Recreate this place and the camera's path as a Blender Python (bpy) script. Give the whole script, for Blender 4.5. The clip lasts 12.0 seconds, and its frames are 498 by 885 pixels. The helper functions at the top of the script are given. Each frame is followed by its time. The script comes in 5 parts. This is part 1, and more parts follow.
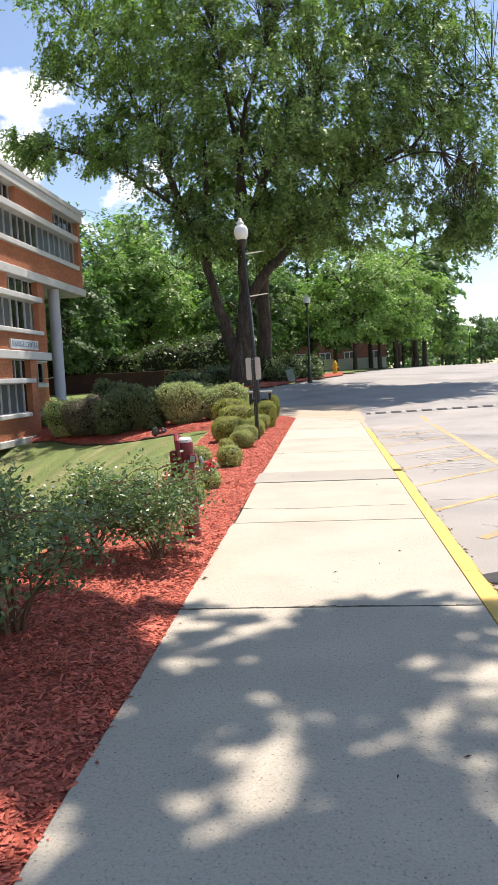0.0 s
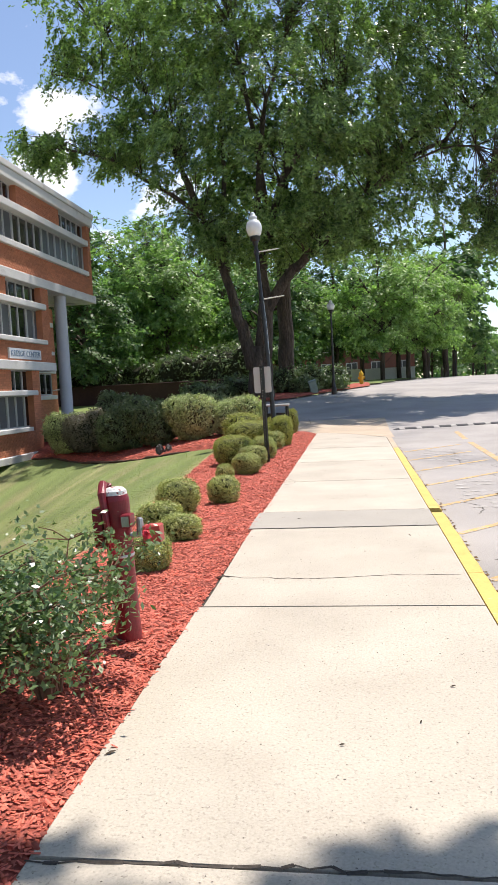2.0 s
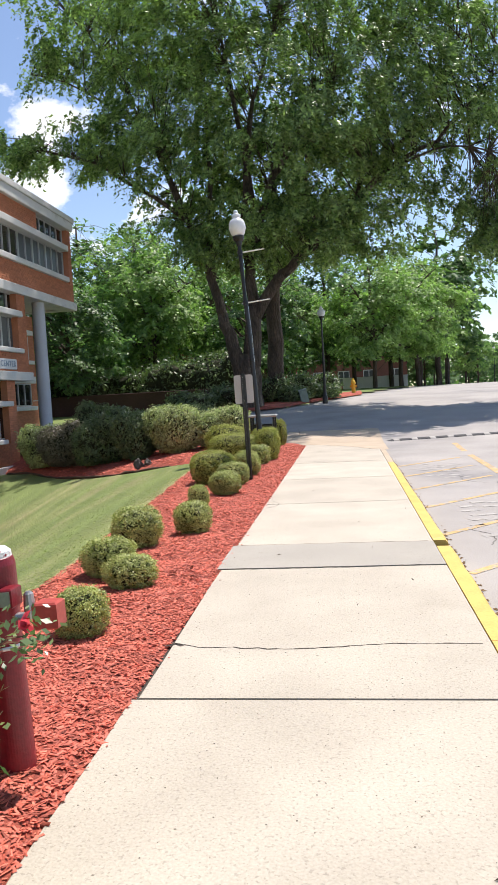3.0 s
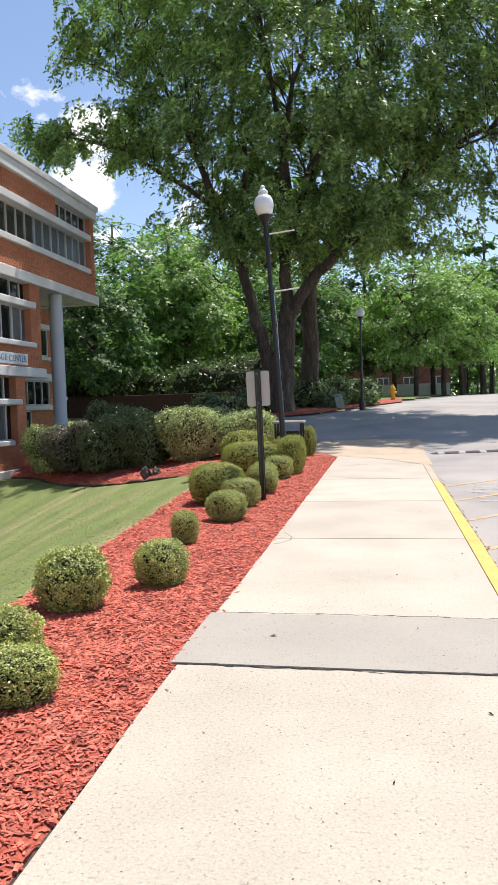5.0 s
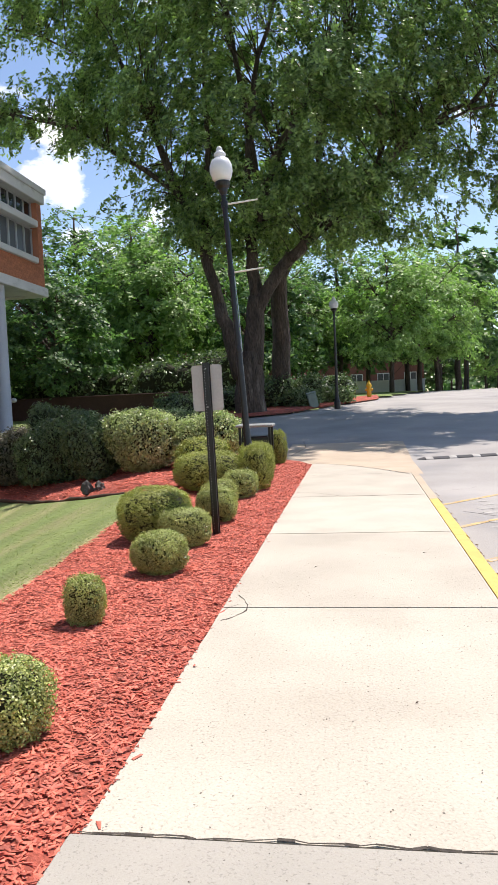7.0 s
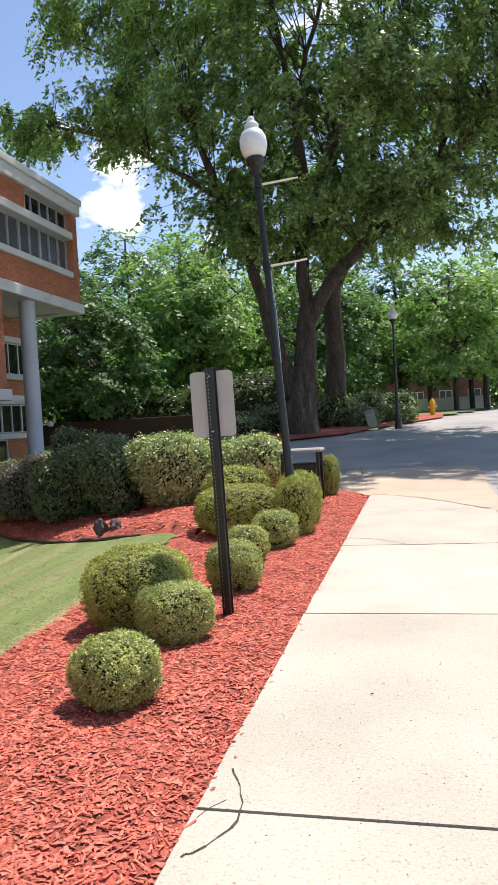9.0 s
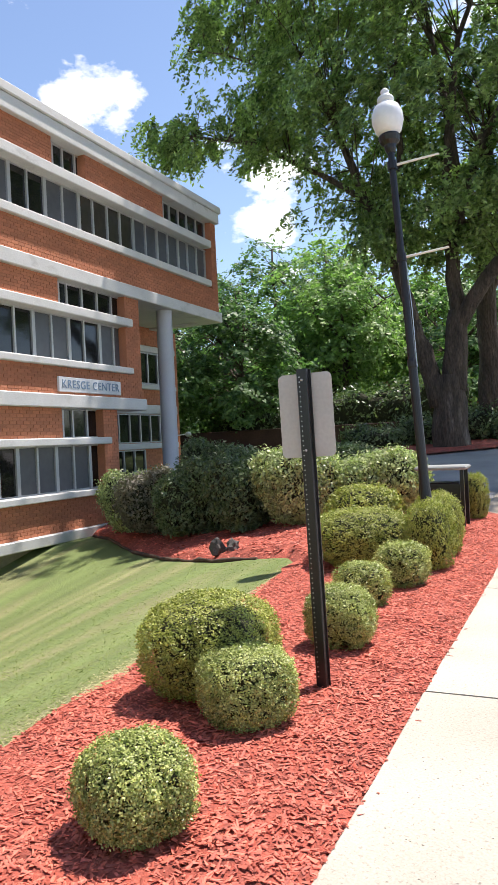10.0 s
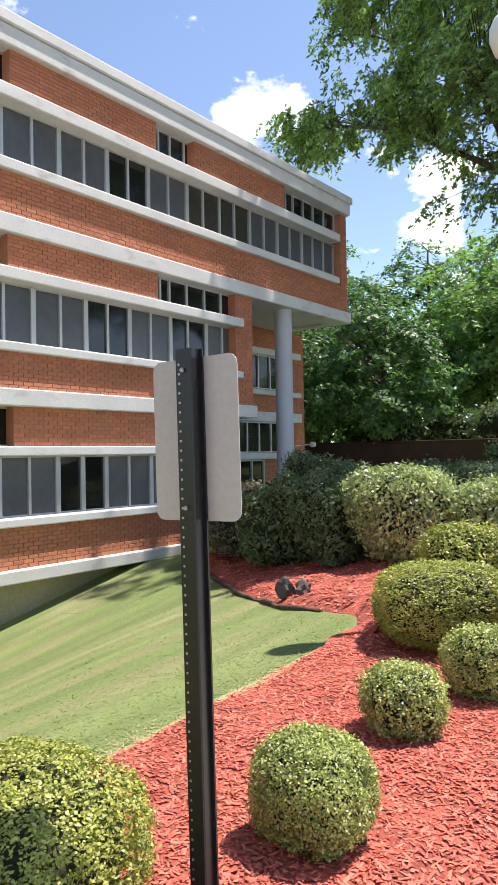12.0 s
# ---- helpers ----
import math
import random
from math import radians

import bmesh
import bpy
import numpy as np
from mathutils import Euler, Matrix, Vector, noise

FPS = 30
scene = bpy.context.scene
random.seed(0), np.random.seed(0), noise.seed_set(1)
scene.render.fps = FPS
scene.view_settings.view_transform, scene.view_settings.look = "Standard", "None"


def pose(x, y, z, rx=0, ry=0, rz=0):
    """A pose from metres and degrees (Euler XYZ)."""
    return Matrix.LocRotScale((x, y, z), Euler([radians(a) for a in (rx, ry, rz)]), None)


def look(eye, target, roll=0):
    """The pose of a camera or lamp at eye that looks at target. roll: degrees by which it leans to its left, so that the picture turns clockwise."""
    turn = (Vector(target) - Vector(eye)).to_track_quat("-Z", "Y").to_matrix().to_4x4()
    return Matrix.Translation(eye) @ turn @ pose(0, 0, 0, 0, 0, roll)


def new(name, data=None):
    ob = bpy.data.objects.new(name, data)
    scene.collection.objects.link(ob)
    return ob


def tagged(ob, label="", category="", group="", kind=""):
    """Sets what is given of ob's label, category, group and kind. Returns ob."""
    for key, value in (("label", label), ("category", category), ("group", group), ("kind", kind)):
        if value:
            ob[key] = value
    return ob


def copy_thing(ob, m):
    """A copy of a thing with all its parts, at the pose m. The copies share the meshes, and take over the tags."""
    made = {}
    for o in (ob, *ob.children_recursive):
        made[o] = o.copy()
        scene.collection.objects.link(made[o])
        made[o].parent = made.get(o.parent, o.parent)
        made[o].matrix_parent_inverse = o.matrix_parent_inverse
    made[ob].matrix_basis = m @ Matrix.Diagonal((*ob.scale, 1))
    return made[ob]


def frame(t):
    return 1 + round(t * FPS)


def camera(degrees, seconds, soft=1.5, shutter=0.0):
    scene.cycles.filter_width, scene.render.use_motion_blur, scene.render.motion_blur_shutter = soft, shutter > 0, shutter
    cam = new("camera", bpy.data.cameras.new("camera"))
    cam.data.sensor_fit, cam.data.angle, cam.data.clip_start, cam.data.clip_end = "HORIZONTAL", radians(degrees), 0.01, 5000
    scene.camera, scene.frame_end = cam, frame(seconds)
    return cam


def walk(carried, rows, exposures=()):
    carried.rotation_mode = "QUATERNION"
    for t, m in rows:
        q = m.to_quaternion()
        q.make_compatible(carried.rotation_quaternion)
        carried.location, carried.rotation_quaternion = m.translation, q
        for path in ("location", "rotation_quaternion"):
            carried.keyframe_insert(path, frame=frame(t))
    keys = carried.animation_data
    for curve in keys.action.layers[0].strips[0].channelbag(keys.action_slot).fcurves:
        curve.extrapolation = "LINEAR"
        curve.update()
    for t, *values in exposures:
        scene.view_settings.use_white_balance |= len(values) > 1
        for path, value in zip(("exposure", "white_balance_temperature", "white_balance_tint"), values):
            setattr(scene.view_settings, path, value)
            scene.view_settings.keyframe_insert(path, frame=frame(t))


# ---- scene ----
cam = camera(38.0, 12.0, soft=1.0)
PATH = [
    (0, (0.02, 0.18, 1.345), (-0.203, 2.159, 1.166), -2.8),
    (0.5, (0.109, 0.719, 1.357), (-0.007, 2.703, 1.133), -2.7),
    (1, (0.071, 1.278, 1.348), (-0.184, 3.246, 1.1), -2.9),
    (1.5, (0.136, 1.818, 1.36), (-0.154, 3.787, 1.162), -3.2),
    (2, (0.122, 2.335, 1.368), (-0.174, 4.307, 1.221), -2.9),
    (2.5, (0.14, 2.957, 1.378), (-0.135, 4.935, 1.257), -3.2),
    (4.5, (0.152, 5.183, 1.34), (-0.159, 7.154, 1.203), -2.5),
    (5, (0.152, 5.743, 1.316), (-0.224, 7.705, 1.211), -1.8),
    (5.5, (0.099, 6.305, 1.339), (-0.289, 8.264, 1.237), -2.3),
    (6, (0.065, 6.853, 1.353), (-0.26, 8.823, 1.242), -1.8),
    (6.5, (-0.019, 7.408, 1.355), (-0.394, 9.368, 1.224), -2.6),
    (7, (-0.006, 8.009, 1.366), (-0.311, 9.982, 1.253), -2.5),
    (9, (-0.104, 10.256, 1.359), (-0.566, 12.201, 1.311), -3.3),
    (9.3, (-0.101, 10.586, 1.359), (-0.549, 12.534, 1.301), -3.2),
    (9.5, (-0.12, 10.801, 1.359), (-0.639, 12.731, 1.273), -3.0),
    (10, (-0.119, 11.395, 1.385), (-0.966, 13.207, 1.386), -2.8),
    (10.5, (-0.112, 11.92, 1.411), (-1.231, 13.578, 1.426), -1.6),
    (11, (-0.123, 12.454, 1.446), (-1.285, 14.082, 1.470), -1.7),
    (11.5, (-0.12, 13.02, 1.467), (-1.288, 14.643, 1.499), -1.3),
    (12, (-0.144, 13.581, 1.471), (-1.360, 15.169, 1.507), -1.0),
]
walk(cam, [(t, look(eye, target, roll)) for t, eye, target, roll in PATH],
     [(t, stops, 7100 if t < 1 else 6950 if t < 2 else 6750, 16) for t, stops in ((0, 0.55), (1.5, 0.48), (2.5, 0.42), (5.5, 0.45), (9.0, 0.52), (9.6, 0.58), (10.4, 0.75), (12.0, 0.78))])

# ---- world, sun, exposure ----
SUN_ELEVATION, SUN_AZIMUTH = 66.0, 28.0      # azimuth: degrees from +y towards +x
world = bpy.data.worlds.new("sky")
scene.world = world
world.use_nodes = True


def sky_nodes():
    nt = world.node_tree
    n, l = nt.nodes, nt.links
    n.clear()
    out, bg = n.new("ShaderNodeOutputWorld"), n.new("ShaderNodeBackground")
    sky = n.new("ShaderNodeTexSky")
    sky.sky_type = "NISHITA"
    sky.sun_disc = False
    sky.sun_elevation, sky.sun_rotation = radians(SUN_ELEVATION), radians(SUN_AZIMUTH)
    sky.air_density, sky.dust_density, sky.ozone_density = 1.0, 0.3, 2.2
    coord = n.new("ShaderNodeTexCoord")
    flat = n.new("ShaderNodeMapping")
    flat.inputs["Scale"].default_value = (1, 1, 1.7)
    l.new(coord.outputs["Generated"], flat.inputs["Vector"])
    noise_a = n.new("ShaderNodeTexNoise")
    noise_a.inputs["Scale"].default_value = 9.0
    noise_a.inputs["Detail"].default_value = 9.0
    noise_a.inputs["Roughness"].default_value = 0.58
    l.new(flat.outputs[0], noise_a.inputs["Vector"])
    # cumulus heaps, each a direction and an angular radius
    total = None
    for d, r in (((-0.345, 0.875, 0.335), 0.10), ((-0.27, 0.93, 0.24), 0.085), ((0.22, 0.975, 0.085), 0.06), ((-0.535, 0.728, 0.418), 0.075), ((-0.50, 0.75, 0.405), 0.05),
                 ((-0.345, 0.886, 0.295), 0.10), ((0.5, 0.8, 0.2), 0.15), ((-0.9, -0.2, 0.3), 0.2), ((0.4, -0.8, 0.4), 0.25)):
        d = Vector(d).normalized()
        dist = n.new("ShaderNodeVectorMath")
        dist.operation = "DISTANCE"
        dist.inputs[1].default_value = d
        l.new(coord.outputs["Generated"], dist.inputs[0])
        ramp = n.new("ShaderNodeMapRange")
        ramp.inputs["From Min"].default_value, ramp.inputs["From Max"].default_value = r, 0.0
        ramp.inputs["To Min"].default_value, ramp.inputs["To Max"].default_value = 0.0, 0.50
        l.new(dist.outputs["Value"], ramp.inputs["Value"])
        if total is None:
            total = ramp.outputs[0]
        else:
            m = n.new("ShaderNodeMath")
            m.operation = "MAXIMUM"
            l.new(total, m.inputs[0])
            l.new(ramp.outputs[0], m.inputs[1])
            total = m.outputs[0]
    both = n.new("ShaderNodeMath")
    l.new(total, both.inputs[0])
    wisp = n.new("ShaderNodeMapRange")
    wisp.clamp = False
    wisp.inputs["From Min"].default_value, wisp.inputs["From Max"].default_value = 0.3, 0.7
    wisp.inputs["To Min"].default_value, wisp.inputs["To Max"].default_value = 0.0, 1.0
    l.new(noise_a.outputs["Fac"], wisp.inputs["Value"])
    l.new(wisp.outputs[0], both.inputs[1])
    edge = n.new("ShaderNodeMapRange")
    edge.inputs["From Min"].default_value, edge.inputs["From Max"].default_value = 0.78, 1.10
    l.new(both.outputs[0], edge.inputs["Value"])
    mix = n.new("ShaderNodeMix")
    mix.data_type = "RGBA"
    l.new(edge.outputs[0], mix.inputs["Factor"])
    l.new(sky.outputs[0], mix.inputs["A"])
    mix.inputs["B"].default_value = (9.0, 9.2, 9.6, 1)
    l.new(mix.outputs["Result"], bg.inputs["Color"])
    bg.inputs["Strength"].default_value = 0.13
    l.new(bg.outputs[0], out.inputs[0])


sky_nodes()
sun = new("sun", bpy.data.lights.new("sun", "SUN"))
sun.data.energy, sun.data.angle, sun.data.color = 4.6, radians(0.55), (1.0, 0.97, 0.92)
_e, _a = radians(SUN_ELEVATION), radians(SUN_AZIMUTH)
sun.matrix_world = look(Vector((math.sin(_a) * math.cos(_e), math.cos(_a) * math.cos(_e), math.sin(_e))) * 60, (0, 0, 0))


# ---- materials ----
def material(name, base, rough=0.8, spread=0.25, scale=8.0, fine=60.0, bump=0.3, bump_scale=None, metal=0.0, stain=None, stain_scale=0.7, stain_at=(0.55, 0.75), spec=0.5, island=0.0, depth=0.01, stretch=(1, 1, 1), rand=0.0, speck=0.0, speck_scale=130.0):
    """Base colour with two scales of variation, stains of a second colour and fine relief."""
    m = bpy.data.materials.new(name)
    m.use_nodes = True
    nt = m.node_tree
    n, l = nt.nodes, nt.links
    p = n["Principled BSDF"]
    p.inputs["Roughness"].default_value = rough
    p.inputs["Metallic"].default_value = metal
    p.inputs["Specular IOR Level"].default_value = spec
    coord = n.new("ShaderNodeTexCoord")
    mp = n.new("ShaderNodeMapping")
    mp.inputs["Scale"].default_value = stretch
    l.new(coord.outputs["Object"], mp.inputs["Vector"])

    def tex(s, detail=4.0):
        t = n.new("ShaderNodeTexNoise")
        t.inputs["Scale"].default_value, t.inputs["Detail"].default_value = s, detail
        l.new(mp.outputs[0], t.inputs["Vector"])
        return t.outputs["Fac"]

    def gain(fac, lo, hi, a=0.3, b=0.7):
        r = n.new("ShaderNodeMapRange")
        r.inputs["From Min"].default_value, r.inputs["From Max"].default_value = a, b
        r.inputs["To Min"].default_value, r.inputs["To Max"].default_value = lo, hi
        l.new(fac, r.inputs["Value"])
        return r.outputs[0]

    def times(a, b):
        x = n.new("ShaderNodeMath")
        x.operation = "MULTIPLY"
        l.new(a, x.inputs[0])
        l.new(b, x.inputs[1])
        return x.outputs[0]

    coarse, small = tex(scale), tex(fine, 3.0)
    value = times(gain(coarse, 1 - spread, 1 + spread), gain(small, 1 - spread, 1 + spread))
    if island:
        g = n.new("ShaderNodeNewGeometry")
        value = times(value, gain(g.outputs["Random Per Island"], 1 - island, 1 + island, 0, 1))
    if rand:
        o = n.new("ShaderNodeObjectInfo")
        value = times(value, gain(o.outputs["Random"], 1 - rand, 1 + rand, 0, 1))
    if speck:
        value = times(value, gain(tex(speck_scale, 2.0), 1, 1 - speck, 0.60, 0.66))
    colour = n.new("ShaderNodeRGB")
    colour.outputs[0].default_value = (*base, 1)
    col = colour.outputs[0]
    if stain:
        mx = n.new("ShaderNodeMix")
        mx.data_type = "RGBA"
        l.new(gain(tex(stain_scale, 6.0), 0, 1, *stain_at), mx.inputs["Factor"])
        l.new(col, mx.inputs["A"])
        mx.inputs["B"].default_value = (*stain, 1)
        col = mx.outputs["Result"]
    v = n.new("ShaderNodeVectorMath")
    v.operation = "SCALE"
    l.new(col, v.inputs[0])
    l.new(value, v.inputs["Scale"])
    l.new(v.outputs[0], p.inputs["Base Color"])
    if bump:
        b = n.new("ShaderNodeBump")
        b.inputs["Strength"].default_value, b.inputs["Distance"].default_value = bump, depth
        l.new(tex(bump_scale or fine, 5.0), b.inputs["Height"])
        l.new(b.outputs[0], p.inputs["Normal"])
    return m


def leaf_material(name, base, second, through_light=0.35, rough=0.45, spread=0.45, gloss=0.5):
    """Leaves: each island has its own shade between two colours, and lets light through."""
    m = bpy.data.materials.new(name)
    m.use_nodes = True
    n, l = m.node_tree.nodes, m.node_tree.links
    p, out = n["Principled BSDF"], n["Material Output"]
    p.inputs["Roughness"].default_value = rough
    p.inputs["Specular IOR Level"].default_value = gloss
    g = n.new("ShaderNodeNewGeometry")
    coord = n.new("ShaderNodeTexCoord")
    t = n.new("ShaderNodeTexNoise")
    t.inputs["Scale"].default_value = 0.9
    l.new(coord.outputs["Object"], t.inputs["Vector"])
    add = n.new("ShaderNodeMath")
    add.operation = "MULTIPLY_ADD"
    l.new(g.outputs["Random Per Island"], add.inputs[0])
    add.inputs[1].default_value = 0.75
    sub = n.new("ShaderNodeMath")
    sub.operation = "SUBTRACT"
    l.new(t.outputs["Fac"], sub.inputs[0])
    sub.inputs[1].default_value = 0.38
    l.new(sub.outputs[0], add.inputs[2])
    mx = n.new("ShaderNodeMix")
    mx.data_type = "RGBA"
    l.new(add.outputs[0], mx.inputs["Factor"])
    mx.inputs["A"].default_value, mx.inputs["B"].default_value = (*base, 1), (*second, 1)
    l.new(mx.outputs["Result"], p.inputs["Base Color"])
    tr = n.new("ShaderNodeBsdfTranslucent")
    br = n.new("ShaderNodeVectorMath")
    br.operation = "MULTIPLY"
    br.inputs[1].default_value = (1.05, 1.45, 0.70)
    l.new(mx.outputs["Result"], br.inputs[0])
    l.new(br.outputs[0], tr.inputs["Color"])
    ms = n.new("ShaderNodeMixShader")
    ms.inputs[0].default_value = through_light
    l.new(p.outputs[0], ms.inputs[1])
    l.new(tr.outputs[0], ms.inputs[2])
    l.new(ms.outputs[0], out.inputs["Surface"])
    return m


def glass_material(name, tint, rough=0.06):
    m = material(name, tint, rough=rough, spread=0.1, scale=1.5, fine=6, bump=0.04, bump_scale=1.2, spec=0.6, depth=0.05)
    return m


CONCRETE = material("concrete_walk", (0.47, 0.425, 0.345), 0.9, 0.10, 1.3, 90, 0.5, 90, stain=(0.43, 0.385, 0.31), stain_scale=1.4, depth=0.004, rand=0.05, speck=0.22, speck_scale=66)
CONCRETE_PATCH = material("concrete_patch", (0.37, 0.345, 0.295), 0.9, 0.05, 2, 160, 0.4, 120, depth=0.003, speck=0.2, speck_scale=90)
CONCRETE_TAN = material("concrete_apron", (0.46, 0.37, 0.27), 0.9, 0.10, 1.5, 120, 0.4, 100, depth=0.004)
JOINT = material("joint_dirt", (0.06, 0.05, 0.04), 1.0, 0.3, 20, 90, 0.4)
PEBBLE = material("aggregate", (0.27, 0.235, 0.19), 0.85, 0.2, 30, 90, 0.2, island=0.5)
ASPHALT = material("asphalt_worn", (0.355, 0.332, 0.305), 0.92, 0.13, 0.6, 90, 0.7, 90, stain=(0.25, 0.24, 0.23), stain_scale=0.35, stain_at=(0.5, 0.7), depth=0.006)
YELLOW = material("kerb_yellow_paint", (0.66, 0.44, 0.11), 0.7, 0.10, 5, 60, 0.4, 80, stain=(0.55, 0.45, 0.25), stain_scale=6, stain_at=(0.66, 0.74), depth=0.004)
LINE_YELLOW = material("line_yellow_worn", (0.52, 0.35, 0.15), 0.85, 0.2, 6, 40, 0.2, stain=(0.38, 0.34, 0.29), stain_scale=9, stain_at=(0.5, 0.62))
LINE_WHITE = material("line_white_worn", (0.50, 0.48, 0.44), 0.85, 0.15, 6, 40, 0.2, stain=(0.34, 0.32, 0.29), stain_scale=6, stain_at=(0.36, 0.52))
RUBBER = material("bump_rubber", (0.045, 0.045, 0.048), 0.8, 0.2, 5, 60, 0.3)
RUBBER_YELLOW = material("bump_yellow", (0.75, 0.55, 0.05), 0.7, 0.15, 9, 60, 0.2)
MULCH = material("mulch_bed", (0.36, 0.080, 0.050), 0.95, 0.35, 6, 45, 1.0, 40, depth=0.02)
CHIP = material("mulch_chip", (0.60, 0.140, 0.088), 0.70, 0.15, 10, 70, 0.3, island=0.42)
GRASS = material("lawn_grass", (0.170, 0.225, 0.070), 0.95, 0.20, 1.1, 75, 0.8, 90, stain=(0.30, 0.285, 0.135), stain_scale=0.7, stain_at=(0.46, 0.72), depth=0.015, stretch=(2.2, 0.35, 1))
GRASS_FAR = material("far_grass", (0.15, 0.20, 0.05), 0.95, 0.2, 0.3, 8, 0.6, 20, depth=0.03)
BLADE = leaf_material("grass_blade", (0.170, 0.225, 0.066), (0.285, 0.310, 0.115), 0.3, 0.8, gloss=0.15)
BLADE_DRY = leaf_material("dry_blade", (0.40, 0.35, 0.18), (0.56, 0.50, 0.30), 0.25, 0.9, gloss=0.1)
CRACK_GREY = material("asphalt_crack", (0.13, 0.12, 0.11), 1.0, 0.3, 9, 60, 0.3)
SOIL = material("soil", (0.10, 0.06, 0.04), 1.0, 0.3, 4, 40, 0.8)
BRICK = material("brick", (0.52, 0.195, 0.100), 0.85, 0.10, 0.8, 30, 0.4, 60, island=0.13, rand=0.13, depth=0.003)
MORTAR = material("mortar", (0.48, 0.185, 0.097), 0.95, 0.12, 3, 60, 0.3)
WHITE_CONC = material("painted_concrete_band", (0.66, 0.65, 0.62), 0.7, 0.07, 1.2, 25, 0.25, 60, stain=(0.40, 0.38, 0.34), stain_scale=1.6, stain_at=(0.60, 0.85), depth=0.004, stretch=(1, 1, 2.2))
COLUMN = material("column_paint", (0.52, 0.53, 0.56), 0.6, 0.05, 1, 30, 0.15)
BASEMENT = material("basement_wall", (0.42, 0.37, 0.25), 0.9, 0.1, 1, 20, 0.2)
GLASS_DARK = glass_material("glass_dark", (0.012, 0.012, 0.012))
GLASS_SCREEN = glass_material("glass_screened", (0.085, 0.088, 0.095), 0.28)
GLASS_BROWN = glass_material("glass_brown", (0.045, 0.040, 0.030), 0.12)
MULLION = material("aluminium_frame", (0.55, 0.55, 0.55), 0.45, 0.06, 4, 40, 0.05, metal=0.6)
SIGN_FACE = material("sign_plate_face", (0.60, 0.62, 0.64), 0.6, 0.05, 3, 30, 0.1)
SIGN_TEXT = material("sign_letters", (0.16, 0.24, 0.34), 0.6, 0.05, 3, 30, 0.0)
SIGN_BACK = material("sign_back_aluminium", (0.50, 0.475, 0.45), 0.5, 0.05, 2, 50, 0.08, metal=0.35)
BLACK_PAINT = material("black_paint", (0.012, 0.011, 0.012), 0.32, 0.2, 4, 60, 0.1)
GLOBE = material("frosted_globe", (0.80, 0.80, 0.80), 0.35, 0.03, 3, 20, 0.05)
BAR_METAL = material("banner_arm", (0.72, 0.70, 0.62), 0.5, 0.05, 4, 30, 0.05, metal=0.2)
RED_PAINT = material("red_paint", (0.20, 0.008, 0.016), 0.4, 0.14, 5, 60, 0.15, stain=(0.16, 0.01, 0.012), stain_scale=4, stain_at=(0.55, 0.8))
FLAKE_WHITE = material("flaked_white", (0.70, 0.70, 0.68), 0.7, 0.15, 30, 90, 0.4, stain=(0.26, 0.02, 0.02), stain_scale=30, stain_at=(0.55, 0.6))
STEEL = material("steel", (0.45, 0.45, 0.46), 0.35, 0.1, 9, 60, 0.1, metal=0.9)
RED_LIGHT_PLASTIC = material("red_box", (0.42, 0.06, 0.045), 0.5, 0.1, 9, 60, 0.1)
BARK = material("bark", (0.085, 0.062, 0.046), 0.95, 0.4, 4, 26, 1.0, 12, stain=(0.24, 0.20, 0.16), stain_scale=2.2, stain_at=(0.58, 0.75), depth=0.12, stretch=(1, 1, 0.25))
TWIG = material("twig", (0.085, 0.06, 0.04), 0.95, 0.25, 6, 40, 0.5)
TWIG_RED = material("rose_cane", (0.16, 0.075, 0.04), 0.8, 0.25, 6, 40, 0.3)
LEAF_OAK = leaf_material("leaf_oak", (0.045, 0.095, 0.030), (0.42, 0.53, 0.19), 0.34, 0.38, gloss=0.5)
LEAF_TREE_A = leaf_material("leaf_tree_dark", (0.040, 0.092, 0.042), (0.23, 0.34, 0.14), 0.42, gloss=0.3)
LEAF_TREE_B = leaf_material("leaf_tree_light", (0.11, 0.19, 0.060), (0.42, 0.54, 0.21), 0.44, gloss=0.3)
LEAF_BOX = leaf_material("leaf_boxwood", (0.115, 0.145, 0.030), (0.66, 0.68, 0.24), 0.2, 0.40)
LEAF_BOX_YELLOW = leaf_material("leaf_boxwood_yellow", (0.135, 0.150, 0.022), (0.54, 0.55, 0.13), 0.2, 0.45)
LEAF_HEDGE = leaf_material("leaf_hedge_pale", (0.12, 0.15, 0.05), (0.76, 0.79, 0.40), 0.25, 0.36)
LEAF_DARK = leaf_material("leaf_shrub_dark", (0.042, 0.068, 0.028), (0.25, 0.31, 0.15), 0.28, 0.38)
LEAF_DRY = leaf_material("leaf_shrub_dry", (0.10, 0.085, 0.06), (0.26, 0.23, 0.17), 0.2, 0.6)
LEAF_ROSE = leaf_material("leaf_rose", (0.040, 0.085, 0.030), (0.26, 0.35, 0.16), 0.25, 0.34)
# near-black filler colour, stands in for shade inside shrubs and the house
CORE = material("inner_shade_filler", (0.030, 0.032, 0.012), 1.0, 0.3, 8, 40, 0.5)
PETAL = material("rose_petal", (0.62, 0.03, 0.05), 0.6, 0.1, 9, 60, 0.0)
PETAL_PALE = material("rose_faded", (0.66, 0.55, 0.42), 0.7, 0.1, 9, 60, 0.0)
FAR_BRICK = material("far_brick", (0.24, 0.10, 0.075), 0.9, 0.12, 0.8, 8, 0.2)
FAR_WHITE = material("far_white_trim", (0.72, 0.72, 0.70), 0.7, 0.05, 1, 9, 0.0)
FAR_ROOF = material("far_roof", (0.16, 0.13, 0.12), 0.9, 0.1, 1, 9, 0.1)
